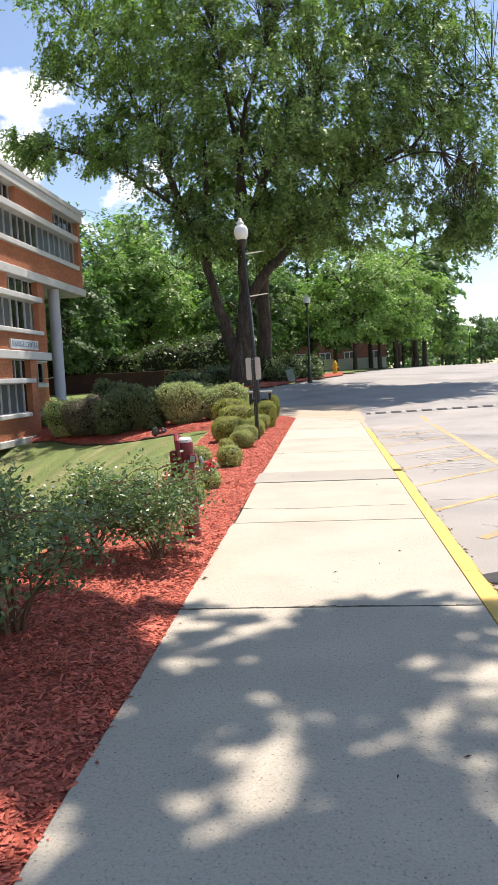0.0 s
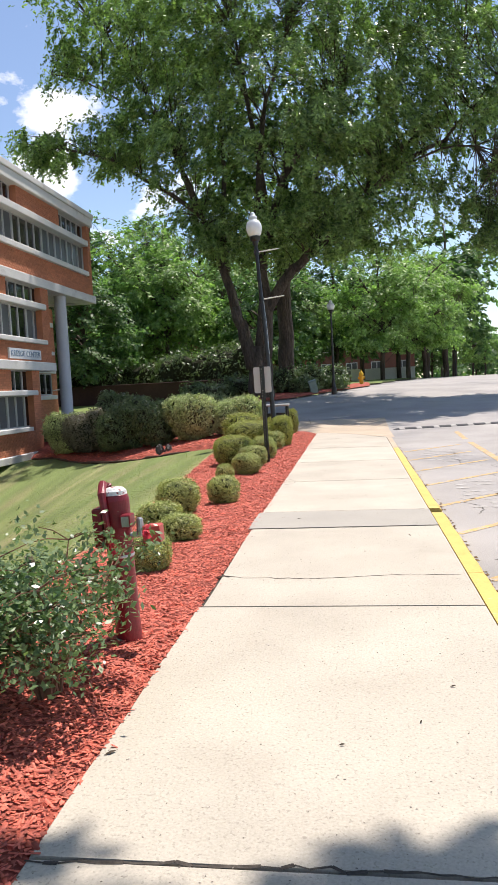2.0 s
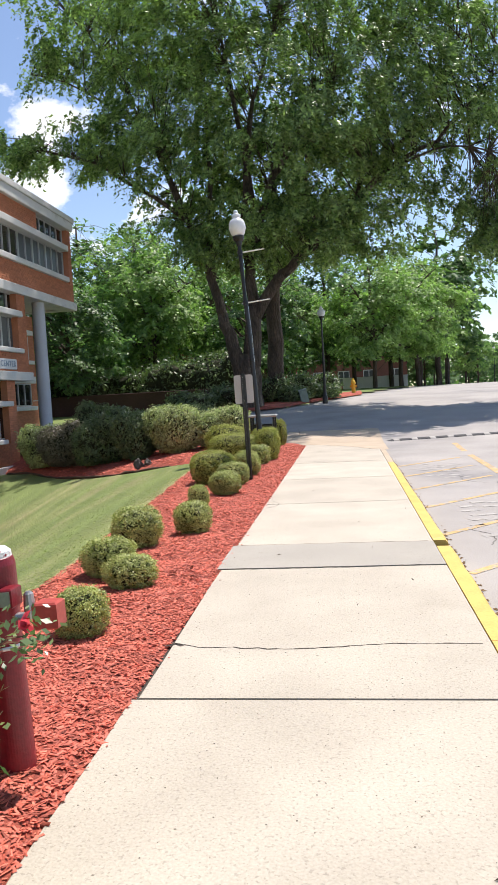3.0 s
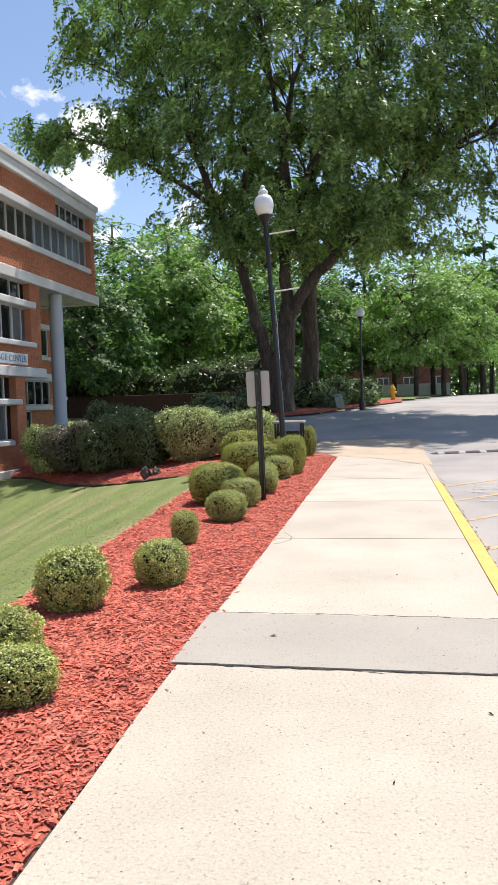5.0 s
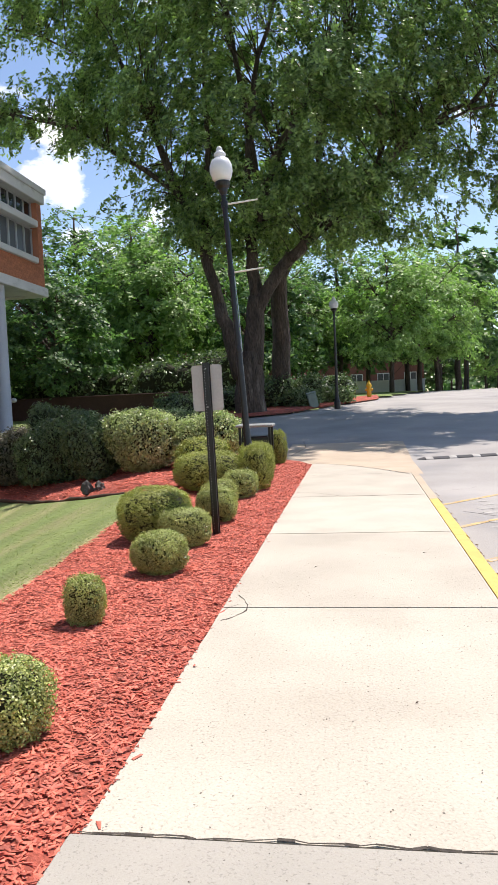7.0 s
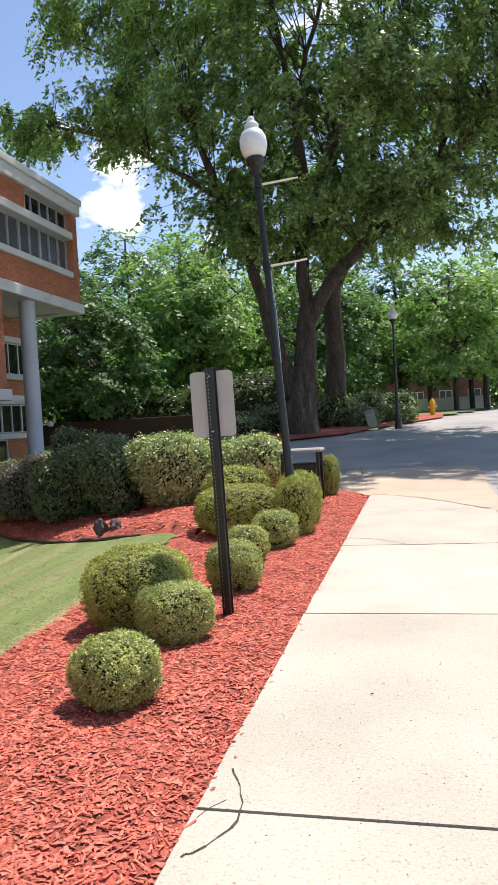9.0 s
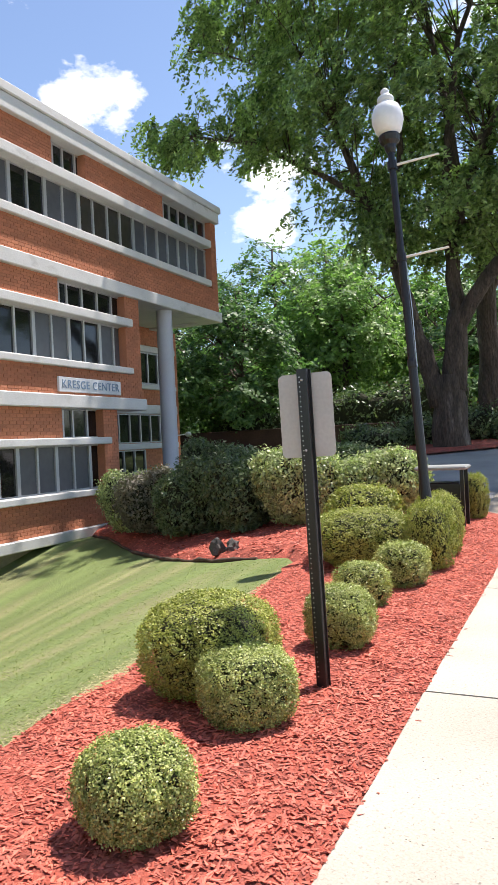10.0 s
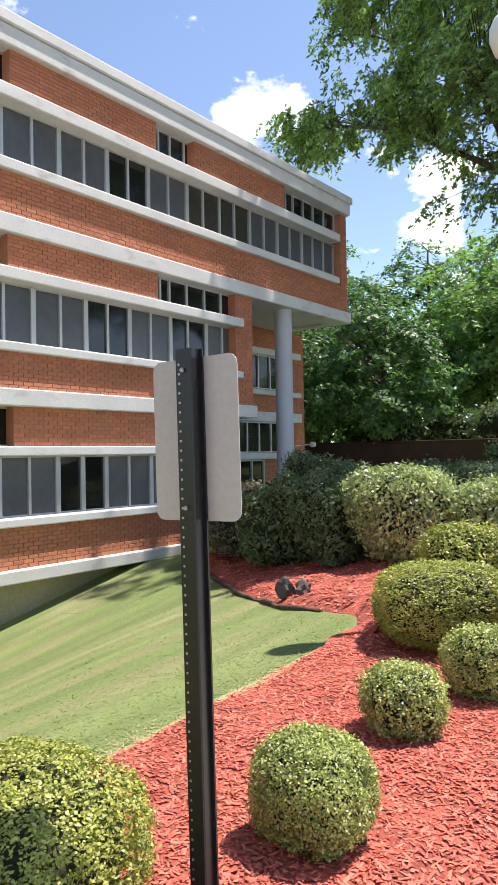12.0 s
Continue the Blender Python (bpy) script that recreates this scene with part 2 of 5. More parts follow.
DARK_WALL = material("dark_brick_wall", (0.050, 0.022, 0.018), 0.9, 0.2, 1, 12, 0.3)
HYDRANT_YELLOW = material("hydrant_yellow", (0.70, 0.42, 0.02), 0.5, 0.08, 9, 60, 0.1)
BENCH_TOP = material("bin_top_grey", (0.30, 0.31, 0.29), 0.6, 0.1, 5, 40, 0.2)
GREEN_BOX = material("utility_grey_green", (0.24, 0.30, 0.26), 0.6, 0.08, 4, 40, 0.1)
RED_CAR = material("red_canopy", (0.60, 0.13, 0.16), 0.6, 0.05, 2, 20, 0.0)
STONE = material("grey_stone", (0.09, 0.08, 0.07), 0.9, 0.25, 6, 40, 0.6)


# ---- mesh helpers ----
class Geo:
    """Vertices and faces gathered for one mesh."""

    def __init__(self):
        self.v, self.f = [], []

    def add(self, verts, faces):
        o = len(self.v)
        self.v += [tuple(p) for p in verts]
        self.f += [tuple(i + o for i in f) for f in faces]
        return self

    def box(self, x0, x1, y0, y1, z0, z1, c=0.0):
        """A block with its upper and lower edges chamfered by c."""
        if not c:
            return self.add([(x0, y0, z0), (x1, y0, z0), (x1, y1, z0), (x0, y1, z0), (x0, y0, z1), (x1, y0, z1), (x1, y1, z1), (x0, y1, z1)],
                            [(3, 2, 1, 0), (4, 5, 6, 7), (0, 1, 5, 4), (1, 2, 6, 5), (2, 3, 7, 6), (3, 0, 4, 7)])
        rings = [(c, z0), (0, z0 + c), (0, z1 - c), (c, z1)]
        v = []
        for i, z in rings:
            v += [(x0 + i, y0 + i, z), (x1 - i, y0 + i, z), (x1 - i, y1 - i, z), (x0 + i, y1 - i, z)]
        f = [(3, 2, 1, 0), (12, 13, 14, 15)]
        for r in range(3):
            for k in range(4):
                f.append((r * 4 + k, r * 4 + (k + 1) % 4, r * 4 + 4 + (k + 1) % 4, r * 4 + 4 + k))
        return self.add(v, f)

    def lathe(self, profile, sides=16, at=(0, 0, 0)):
        """A body of revolution from (radius, z) pairs."""
        v, f = [], []
        for r, z in profile:
            for k in range(sides):
                a = 2 * math.pi * k / sides
                v.append((at[0] + r * math.cos(a), at[1] + r * math.sin(a), at[2] + z))
        for i in range(len(profile) - 1):
            for k in range(sides):
                k2 = (k + 1) % sides
                f.append((i * sides + k, i * sides + k2, (i + 1) * sides + k2, (i + 1) * sides + k))
        f.append(tuple(reversed(range(sides))))
        f.append(tuple(range((len(profile) - 1) * sides, len(profile) * sides)))
        return self.add(v, f)

    def tube(self, points, radii, sides=8):
        """A bent, tapering stem through the points."""
        v, f = [], []
        pts = [Vector(p) for p in points]
        for i, p in enumerate(pts):
            d = (pts[min(i + 1, len(pts) - 1)] - pts[max(i - 1, 0)]).normalized()
            side = d.cross(Vector((0.31, 0.95, 0.05))).normalized()
            up = d.cross(side)
            for k in range(sides):
                a = 2 * math.pi * k / sides
                v.append(p + (side * math.cos(a) + up * math.sin(a)) * radii[i])
        for i in range(len(pts) - 1):
            for k in range(sides):
                k2 = (k + 1) % sides
                f.append((i * sides + k, i * sides + k2, (i + 1) * sides + k2, (i + 1) * sides + k))
        f.append(tuple(reversed(range(sides))))
        f.append(tuple(range((len(pts) - 1) * sides, len(pts) * sides)))
        return self.add(v, f)

    def mesh(self, name, mat, smooth=False):
        me = bpy.data.meshes.new(name)
        me.from_pydata(self.v, [], self.f)
        me.materials.append(mat)
        if smooth:
            me.shade_smooth()
        return me


def quads(name, corners, mat):
    """One mesh of loose quads from an (n, 4, 3) array."""
    n = len(corners)
    me = bpy.data.meshes.new(name)
    me.vertices.add(n * 4)
    me.vertices.foreach_set("co", corners.reshape(-1).astype(np.float32))
    me.loops.add(n * 4)
    me.loops.foreach_set("vertex_index", np.arange(n * 4, dtype=np.int32))
    me.polygons.add(n)
    me.polygons.foreach_set("loop_start", np.arange(0, n * 4, 4, dtype=np.int32))
    me.update(calc_edges=True)
    me.materials.append(mat)
    return me


def leaves(rng, centres, normals, size, slim=0.5, jitter=0.6):
    """Rhombic leaves round the centres, facing about the normals."""
    n = len(centres)
    nrm = normals + rng.normal(0, jitter, (n, 3))
    nrm /= np.linalg.norm(nrm, axis=1)[:, None] + 1e-9
    t = np.cross(nrm, rng.normal(0, 1, (n, 3)))
    t /= np.linalg.norm(t, axis=1)[:, None] + 1e-9
    b = np.cross(nrm, t)
    s = (size * rng.uniform(0.65, 1.35, n))[:, None] * 0.5
    return np.stack([centres - t * s, centres - b * s * slim, centres + t * s, centres + b * s * slim], axis=1)


def part(name, geo, mat=None, parent=None, label="", smooth=False):
    ob = new(name, geo.mesh(name, mat, smooth) if isinstance(geo, Geo) else geo)
    if parent is not None:
        ob.parent = parent
    if label:
        ob["label"] = label
    return ob


def thing(name, at, label, category, group="", kind="", turn=0.0):
    ob = new(name)
    ob.matrix_world = pose(*at, 0, 0, turn)
    return tagged(ob, label, category, group, kind)


# ---- lie of the land ----
def rise(y):
    """The street climbs gently beyond the drive."""
    if y < 23:
        return 0.0
    return 1.6 * (1 - math.exp(-((y - 23) / 17.0) ** 1.25)) + 0.001 * (y - 23)


def bed_edge(y):
    """The border between mulch and lawn."""
    return -2.27 - 0.085 * (y - 10.3) if y > 9 else -2.16 - 0.02 * (9 - y)


def lawn_z(x, y):
    e = bed_edge(min(y, 19))
    if x > e:
        return 0.02
    foot = -0.66 - 0.235 * max(0.0, 24.0 - y)
    foot = max(foot, -3.6)
    k = min(1.0, (e - x) / 8.3)
    return 0.02 + foot * (0.35 * k + 0.65 * k * k * (3 - 2 * k)) + (rise(y) * (1 - k) if y > 23 else 0)


def ground_z(x, y):
    if x < -2.2 and y < 30:
        w = max(0.0, min(1.0, (30 - y) / 5))
        return lawn_z(x, y) * w + rise(y) * (1 - w)
    return rise(y)


def sheet(xs, ys, height, keep=None):
    g = Geo()
    nx = len(xs)
    g.v = [(x, y, height(x, y)) for y in ys for x in xs]
    for j in range(len(ys) - 1):
        for i in range(nx - 1):
            if keep is None or keep((xs[i] + xs[i + 1]) / 2, (ys[j] + ys[j + 1]) / 2):
                g.f.append((j * nx + i, j * nx + i + 1, (j + 1) * nx + i + 1, (j + 1) * nx + i))
    return g


def strip(us, ys, x_of, height):
    """A sheet whose rows run from one winding edge to another: x_of(u, y)."""
    g = Geo()
    n = len(us)
    for y in ys:
        for u in us:
            x, yy = x_of(u, y)
            g.v.append((x, yy, height(x, yy)))
    for j in range(len(ys) - 1):
        for i in range(n - 1):
            g.f.append((j * n + i, j * n + i + 1, (j + 1) * n + i + 1, (j + 1) * n + i))
    return g


def steps(a, b, d):
    n = max(1, round((b - a) / d))
    return [a + (b - a) * i / n for i in range(n + 1)]


def back_edge(x):
    """Where the lawn ends against the shaded bed."""
    e = -x
    return 18.5 + 1.75 * min(max(e - 2.9, 0), 0.6) + 0.45 * min(max(e - 3.5, 0), 1.2) + 0.84 * max(e - 4.7, 0)


# ground under everything, to the horizon
gx = [-2500, -900, -300, -120] + steps(-60, 60, 2.0) + [120, 300, 900, 2500]
gy = [-2500, -900, -300, -100] + steps(-40, 120, 2.0) + [200, 400, 900, 2500]
tagged(part("ground", sheet(gx, gy, lambda x, y: min(ground_z(x, y), ground_z(x + 2, y), ground_z(x, y + 2), rise(y)) - (0.32 if y < 60 else 0.12)), GRASS_FAR, smooth=True),
       "green campus ground reaching the horizon", "ground", kind="structure")

# parking lot, street and drive
DRIVE_NEAR, DRIVE_FAR = 22.6, 36.5


def road_z(x, y):
    k = max(0.0, min(1.0, (y - 20.5) / 3.5))
    return rise(y) - 0.135 * (1 - k) - 0.03 * k



def island_front(x):
    """Edge of the planted island across the drive."""
    return 36.0 + (x + 2.7) * (2.25 if x > -2.7 else 0.8)


tagged(part("road", sheet([0.9, 1.0] + steps(2, 45, 1.5), steps(-30, 150, 1.5), road_z), ASPHALT, smooth=True),
       "worn grey asphalt parking lot and street with fine cracks", "road", kind="structure")
tagged(part("drive", sheet(steps(-26, 1.0, 0.9), steps(DRIVE_NEAR, 45.4, 0.6), lambda x, y: road_z(x, y) + 0.004,
                           lambda x, y: y > DRIVE_NEAR + max(0, (-1.2 - x)) * 0.45 and y < island_front(x) + 0.9), ASPHALT, smooth=True),
       "asphalt drive turning off the street past the walk", "drive", kind="structure")
DIRT = material("gutter_dirt", (0.20, 0.13, 0.07), 1.0, 0.3, 12, 60, 0.6)

# ---- kerb, walk ----
pavement = thing("pavement", (0, 0, 0), "pale concrete walk in cracked slabs beside a yellow kerb", "pavement", kind="structure")


def walk_left(y):
    return -0.905 - 0.0065 * (y - 4.3)


JOINTS = [-6.0, -2.4, 1.0, 4.28, 6.75, 9.245, 10.14, 12.68, 15.3, 18.05, 20.9]
for a, b in zip(JOINTS, JOINTS[1:]):
    patch = abs(a - 9.245) < 0.01
    gap = 0.010 if not patch else 0.006
    l0, l1 = walk_left(a), walk_left(b)
    if patch:
        l0, l1 = l0 - 0.04, l1 - 0.04
    elif abs(b - 9.245) < 0.01:
        l0 += 0.03
    g = Geo()
    top = 0.002 if not patch else 0.008
    rows = steps(a + gap, b - gap, 0.5)
    rng = random.Random(int(a * 10) + 99)
    left = [l0 + (l1 - l0) * (y - a) / (b - a) + rng.uniform(-0.006, 0.006) for y in rows]
    for i in range(len(rows) - 1):
        y0, y1, xa, xb = rows[i], rows[i + 1], left[i], left[i + 1]
        c = 0.008
        g.add([(xa, y0, -0.12), (xa, y0, top - c), (xa + c, y0, top), (0.846, y0, top), (0.849, y0, -0.12),
               (xb, y1, -0.12), (xb, y1, top - c), (xb + c, y1, top), (0.846, y1, top), (0.849, y1, -0.12)],
              [(0, 1, 6, 5), (1, 2, 7, 6), (2, 3, 8, 7), (3, 4, 9, 8)] + ([(0, 4, 3, 2, 1)] if i == 0 else []) + ([(5, 6, 7, 8, 9)] if i == len(rows) - 2 else []))
    part("slab", g, CONCRETE_PATCH if patch else CONCRETE, pavement, "grey repaired strip" if patch else "")
# joint filler under the gaps
part("joint_filler", Geo().box(-1.02, 0.84, -6, 20.9, -0.10, -0.012), JOINT, pavement)
# tan apron that runs down to the drive, with an arc as its far end
g = Geo()
n = 14
for i in range(n):
    def row(k):
        x = -1.02 + (0.849 + 1.02) * k / n
        far = 23.2 - 2.5 * (k / n) ** 1.6
        return x, far
    (xa, fa), (xb, fb) = row(i), row(i + 1)
    g.add([(xa, 20.905, 0.0), (xb, 20.905, 0.0), (xb, fb, 0.0), (xa, fa, 0.0)], [(0, 1, 2, 3)])
part("slab", g, CONCRETE, pavement)
def apron_xy(u, v):
    x = -1.75 + 2.8 * u
    k = max(0.0, min(1.0, (x + 1.02) / 1.868))
    lo = 23.225 - 2.5 * k ** 1.6
    return x, lo + (26.6 - lo) * v


g = strip(steps(0, 1, 0.07), steps(0, 1, 0.08), apron_xy, lambda x, y: max(road_z(x, y) + 0.022, -0.003))
part("apron", g, CONCRETE_TAN, pavement, "tan concrete apron")

kerb = thing("kerb", (0, 0, 0), "concrete kerb painted yellow, chipped along the road", "kerb", kind="structure")
ky = [-6, -3, 0, 2.6, 5.0, 7.5, 9.93]
for a, b in list(zip(ky, ky[1:])) + [(10.17, 12.6), (12.6, 15.1), (15.1, 17.6), (17.6, 20.4), (20.4, 23.6)]:
    yellow = b < 18
    g = Geo()
    rows = steps(a + 0.003, b - 0.003, 0.35)
    rng = random.Random(int(a * 7) + 5)
    prof = []
    for y in rows:
        e = rng.uniform(-0.008, 0.006)
        k = max(0.0, min(1.0, (y - 20.4) / 3.2))
        prof.append([(0.853, y, -0.16), (0.853, y, 0.004 - 0.03 * k), (0.962 + e, y, 0.004 - 0.05 * k), (0.985 + e, y, -0.022 - 0.06 * k), (0.999 + e, y, -0.16)])
    for i in range(len(prof) - 1):
        g.add(prof[i] + prof[i + 1], [(0, 5, 6, 1), (1, 6, 7, 2), (2, 7, 8, 3), (3, 8, 9, 4)] + ([(0, 1, 2, 3, 4)] if i == 0 else []) + ([(9, 8, 7, 6, 5)] if i == len(prof) - 2 else []))
    part("kerbstone", g, YELLOW if yellow else CONCRETE_TAN, kerb, "" if yellow else "unpainted kerbstone")
# rusted scupper in the kerb
part("drain_outlet", Geo().box(0.86, 0.985, 9.935, 10.165, -0.14, -0.05), JOINT, kerb, "rusty drain opening")
# yellow paint that runs onto the asphalt
part("gutter_paint", sheet([1.0, 1.07], steps(-4, 5.2, 0.4), lambda x, y: road_z(x, y) + 0.004), YELLOW, kerb, "yellow paint on the gutter")

# joints and random cracks of the walk
cracks = thing("walk_cracks", (0, 0, 0), "thin dark cracks wandering across the walk", "cracks", kind="structure")


def crack(points, width, z=0.0035, seed=1, mat=JOINT):
    rng = random.Random(seed)
    g = Geo()
    pts = []
    for (xa, ya), (xb, yb) in zip(points, points[1:]):
        m = max(2, int(math.hypot(xb - xa, yb - ya) / 0.05))
        for i in range(m):
            pts.append((xa + (xb - xa) * i / m + rng.gauss(0, 0.006), ya + (yb - ya) * i / m + rng.gauss(0, 0.006)))
    pts.append(points[-1])
    for i in range(len(pts) - 1):
        (xa, ya), (xb, yb) = pts[i], pts[i + 1]
        d = Vector((xb - xa, yb - ya, 0)).normalized()
        s = Vector((-d.y, d.x, 0)) * width * rng.uniform(0.3, 1.0) * 0.5
        za = z if not callable(z) else z(xa, ya)
        g.add([(xa - s.x, ya - s.y, za), (xb - s.x, yb - s.y, za), (xb + s.x, yb + s.y, za), (xa + s.x, ya + s.y, za)], [(0, 1, 2, 3)])
    return part("crack", g, mat, cracks)


crack([(-0.91, 12.99), (-0.83, 12.86), (-0.79, 12.74), (-0.78, 12.64), (-0.82, 12.51), (-0.88, 12.41), (-0.91, 12.39)], 0.012, seed=2)
crack([(-0.96, 18.55), (-0.6, 18.4), (-0.26, 18.02), (0.80, 18.06)], 0.012, seed=3)
crack([(-0.86, 12.75), (-0.93, 12.62)], 0.008, seed=31)
crack([(-0.93, 7.52), (-0.75, 7.44), (-0.2, 7.40), (0.3, 7.47), (0.80, 7.46)], 0.014, seed=4)
crack([(-0.94, 7.45), (-0.87, 7.50), (-0.84, 7.46)], 0.03, seed=41)
crack([(-0.9, 4.27), (0.1, 4.29), (0.80, 4.275)], 0.018, seed=5)
crack([(-0.98, 9.24), (0.0, 9.235), (0.80, 9.245)], 0.013, seed=6, z=0.0085)
crack([(-0.95, 10.145), (0.0, 10.15), (0.80, 10.14)], 0.016, seed=7, z=0.0085)
crack([(-1.02, 20.9), (-0.3, 20.8), (0.80, 20.95)], 0.015, seed=8)
crack([(-1.02 + 1.83 * k / 10, 23.21 - 2.5 * (k / 10) ** 1.6) for k in range(11)], 0.03, seed=9)
crack([(-1.6, 24.6), (-1.35, 25.9), (-1.5, 27.2)], 0.03, lambda x, y: max(road_z(x, y) + 0.026, 0.002), seed=10)
for i in range(95):
    rng = random.Random(400 + i)
    x, y, a = rng.uniform(1.2, 6.5), rng.uniform(5, 21), rng.uniform(0, 6.28)
    pts = [(x, y)]
    for _ in range(rng.randint(3, 6)):
        a += rng.uniform(-0.9, 0.9)
        pts.append((pts[-1][0] + 0.28 * math.cos(a), pts[-1][1] + 0.28 * math.sin(a)))
    if min(p[0] for p in pts) > 1.1:
        crack(pts, rng.uniform(0.008, 0.018), lambda x, y: road_z(x, y) + 0.003, seed=500 + i, mat=CRACK_GREY)

# stones, chips and twigs lying on the walk
rng = np.random.default_rng(5)
g = Geo()
for i in range(2600):
    x, y = rng.uniform(-0.9, 0.80), rng.uniform(0.3, 14.5) if i < 1500 else rng.uniform(0.3, 4.22)
    s = rng.uniform(0.002, 0.006)
    a = rng.uniform(0, 3.14)
    c, d = math.cos(a) * s, math.sin(a) * s
    z = 0.0032 if not 9.2 < y < 10.2 else 0.0092
    g.add([(x - c, y - d, z), (x + d * 0.6, y - c * 0.6, z), (x + c, y + d, z), (x - d * 0.6, y + c * 0.6, z), (x, y, z + 0.002)], [(0, 1, 4), (1, 2, 4), (2, 3, 4), (3, 0, 4)])
tagged(part("grit", g, PEBBLE), "dark grit and exposed aggregate on the walk", "grit", kind="stuff")


def leaf_litter(x, y, turn, size, mat, z=0.004):
    g = Geo()
    g.add([(-size, 0, 0.002), (0, -size * 0.32, 0.005), (size, 0, 0.006), (0, size * 0.32, 0.004), (0, 0, 0.011)], [(0, 1, 4), (1, 2, 4), (2, 3, 4), (3, 0, 4)])
    ob = tagged(part("fallen_leaf", g, mat), "small dry fallen leaf on the concrete", "leaf", "litter")
    ob.matrix_world = pose(x, y, z, 0, 0, turn)


for x, y, a, s in ((0.45, 2.63, 20, 0.03), (0.2, 2.5, 80, 0.022), (0.33, 5.2, 60, 0.02), (0.5, 5.55, 15, 0.025), (0.02, 5.0, 5, 0.025), (-0.86, 4.9, 40, 0.05), (0.15, 8.2, 70, 0.02), (-0.5, 9.7, 10, 0.04), (0.3, 9.9, 60, 0.016), (0.55, 8.8, 130, 0.03), (0.2, 11.2, 30, 0.02), (0.75, 12.0, 90, 0.03), (-0.4, 13.8, 10, 0.02), (0.5, 14.3, 0, 0.02)):
    leaf_litter(x, y, a, s * 0.6, TWIG, 0.003 if not 9.2 < y < 10.2 else 0.009)

# ---- markings on the asphalt ----
marks = thing("road_markings", (0, 0, 0), "faded yellow parking lines and white lettering on asphalt", "road marking", kind="structure")


def stripe(xa, ya, xb, yb, w, mat):
    g = Geo()
    d = Vector((xb - xa, yb - ya, 0))
    m = max(1, int(d.length / 0.7))
    s = Vector((-d.y, d.x, 0)).normalized() * w * 0.5
    for i in range(m):
        p, q = Vector((xa, ya, 0)) + d * i / m, Vector((xa, ya, 0)) + d * (i + 1) / m
        g.add([(v.x, v.y, road_z(v.x, v.y) + 0.0035) for v in (p - s, q - s, q + s, p + s)], [(0, 1, 2, 3)])
    return part("stripe", g, mat, marks)


LANE = lambda y: 2.5 + 0.0228 * (y - 9.27)
stripe(1.29, 6.49, 2.42, 7.66, 0.11, LINE_YELLOW)
for c in (6.73, 8.42, 10.03, 11.8, 13.5, 15.2, 16.9):
    stripe(1.06, c + 1.06, 2.46, c + 2.46, 0.085, LINE_YELLOW)
stripe(LANE(6.6), 6.6, LANE(23.0), 23.0, 0.13, LINE_YELLOW)
# worn lettering that can no longer be read: strokes in rows
srng = random.Random(77)
for y0, rows, gap in ((10.95, 8, 0.31), (15.9, 8, 0.33)):
    for row in range(rows):
        x, y = 1.40 + srng.uniform(-0.05, 0.05) + 0.02 * row, y0 + row * gap
        while x < 2.15:
            w = srng.uniform(0.10, 0.30)
            if srng.random() < 0.8:
                stripe(x, y + srng.uniform(-0.02, 0.02), x + w, y + 0.06, 0.11, LINE_WHITE)
            x += w + srng.uniform(0.04, 0.12)


def speed_bump(x0, y0, x1, y1, dark, pale, width, height, label, light):
    """Rubber hump of long black and short light segments, with a rounded tip."""
    ob = thing("speed_bump", (x0, y0, road_z(x0, y0)), label, "speed bump", "speed bumps", turn=math.degrees(math.atan2(y1 - y0, x1 - x0)))
    L = math.hypot(x1 - x0, y1 - y0)
    drop = (road_z(x1, y1) - road_z(x0, y0)) / L
    prof = [(-0.5, -0.02), (-0.46, 0.35), (-0.25, 0.85), (0, 1), (0.25, 0.85), (0.46, 0.35), (0.5, -0.02)]
    m = len(prof)
    a, k = 0.0, 0
    while a < L:
        b = min(L, a + (dark if k % 2 == 0 else pale) * (0.5 if k == 0 else 1))
        tip = 0.35 if k == 0 else 1.0
        v = [(a + 0.003 + 0.06 * abs(p) * (k == 0), p * width * (0.7 if k == 0 else 1), h * height * tip + a * drop) for p, h in prof]
        v += [(b - 0.003, p * width, h * height + b * drop) for p, h in prof]
        fs = [(i, i + 1, m + i + 1, m + i) for i in range(m - 1)] + [tuple(range(m - 1, -1, -1)), tuple(range(m, 2 * m))]
        part("segment", Geo().add(v, fs), (light if k % 2 else RUBBER), ob)
        a, k = b, k + 1
    return ob


speed_bump(1.02, 5.28, 3.5, 4.62, 0.34, 0.17, 0.30, 0.055, "black and yellow rubber speed bump beside the kerb", RUBBER_YELLOW)
speed_bump(1.15, 23.6, 11.5, 25.4, 0.34, 0.16, 0.30, 0.05, "long black and white speed bump across the street", LINE_WHITE)

# silt and broken edge in the gutter
rng = np.random.default_rng(17)
g = Geo()
for i in range(900):
    y = 4.0 + 16 * rng.random() ** 1.3
    x = 1.005 + abs(rng.normal(0, 0.035))
    s = rng.uniform(0.006, 0.03)
    a = rng.uniform(0, 3.14)
    c, d = math.cos(a) * s, math.sin(a) * s
    z = road_z(x, y) + 0.004
    g.add([(x - c, y - d, z), (x + d * 0.5, y - c * 0.5, z), (x + c, y + d, z), (x - d * 0.5, y + c * 0.5, z), (x, y, z + s * 0.4)], [(0, 1, 4), (1, 2, 4), (2, 3, 4), (3, 0, 4)])
tagged(part("gutter_silt", g, DIRT), "brown silt and crumbs along the gutter", "dirt", kind="stuff")

# ---- mulch bed ----
def mulch_z(x, y):
    k = max(0.0, min(1.0, (walk_left(y) - x) / 0.35))
    return -0.012 + 0.062 * k * (2 - k) + 0.022 * k * noise.noise((x * 2, y * 2, 0))


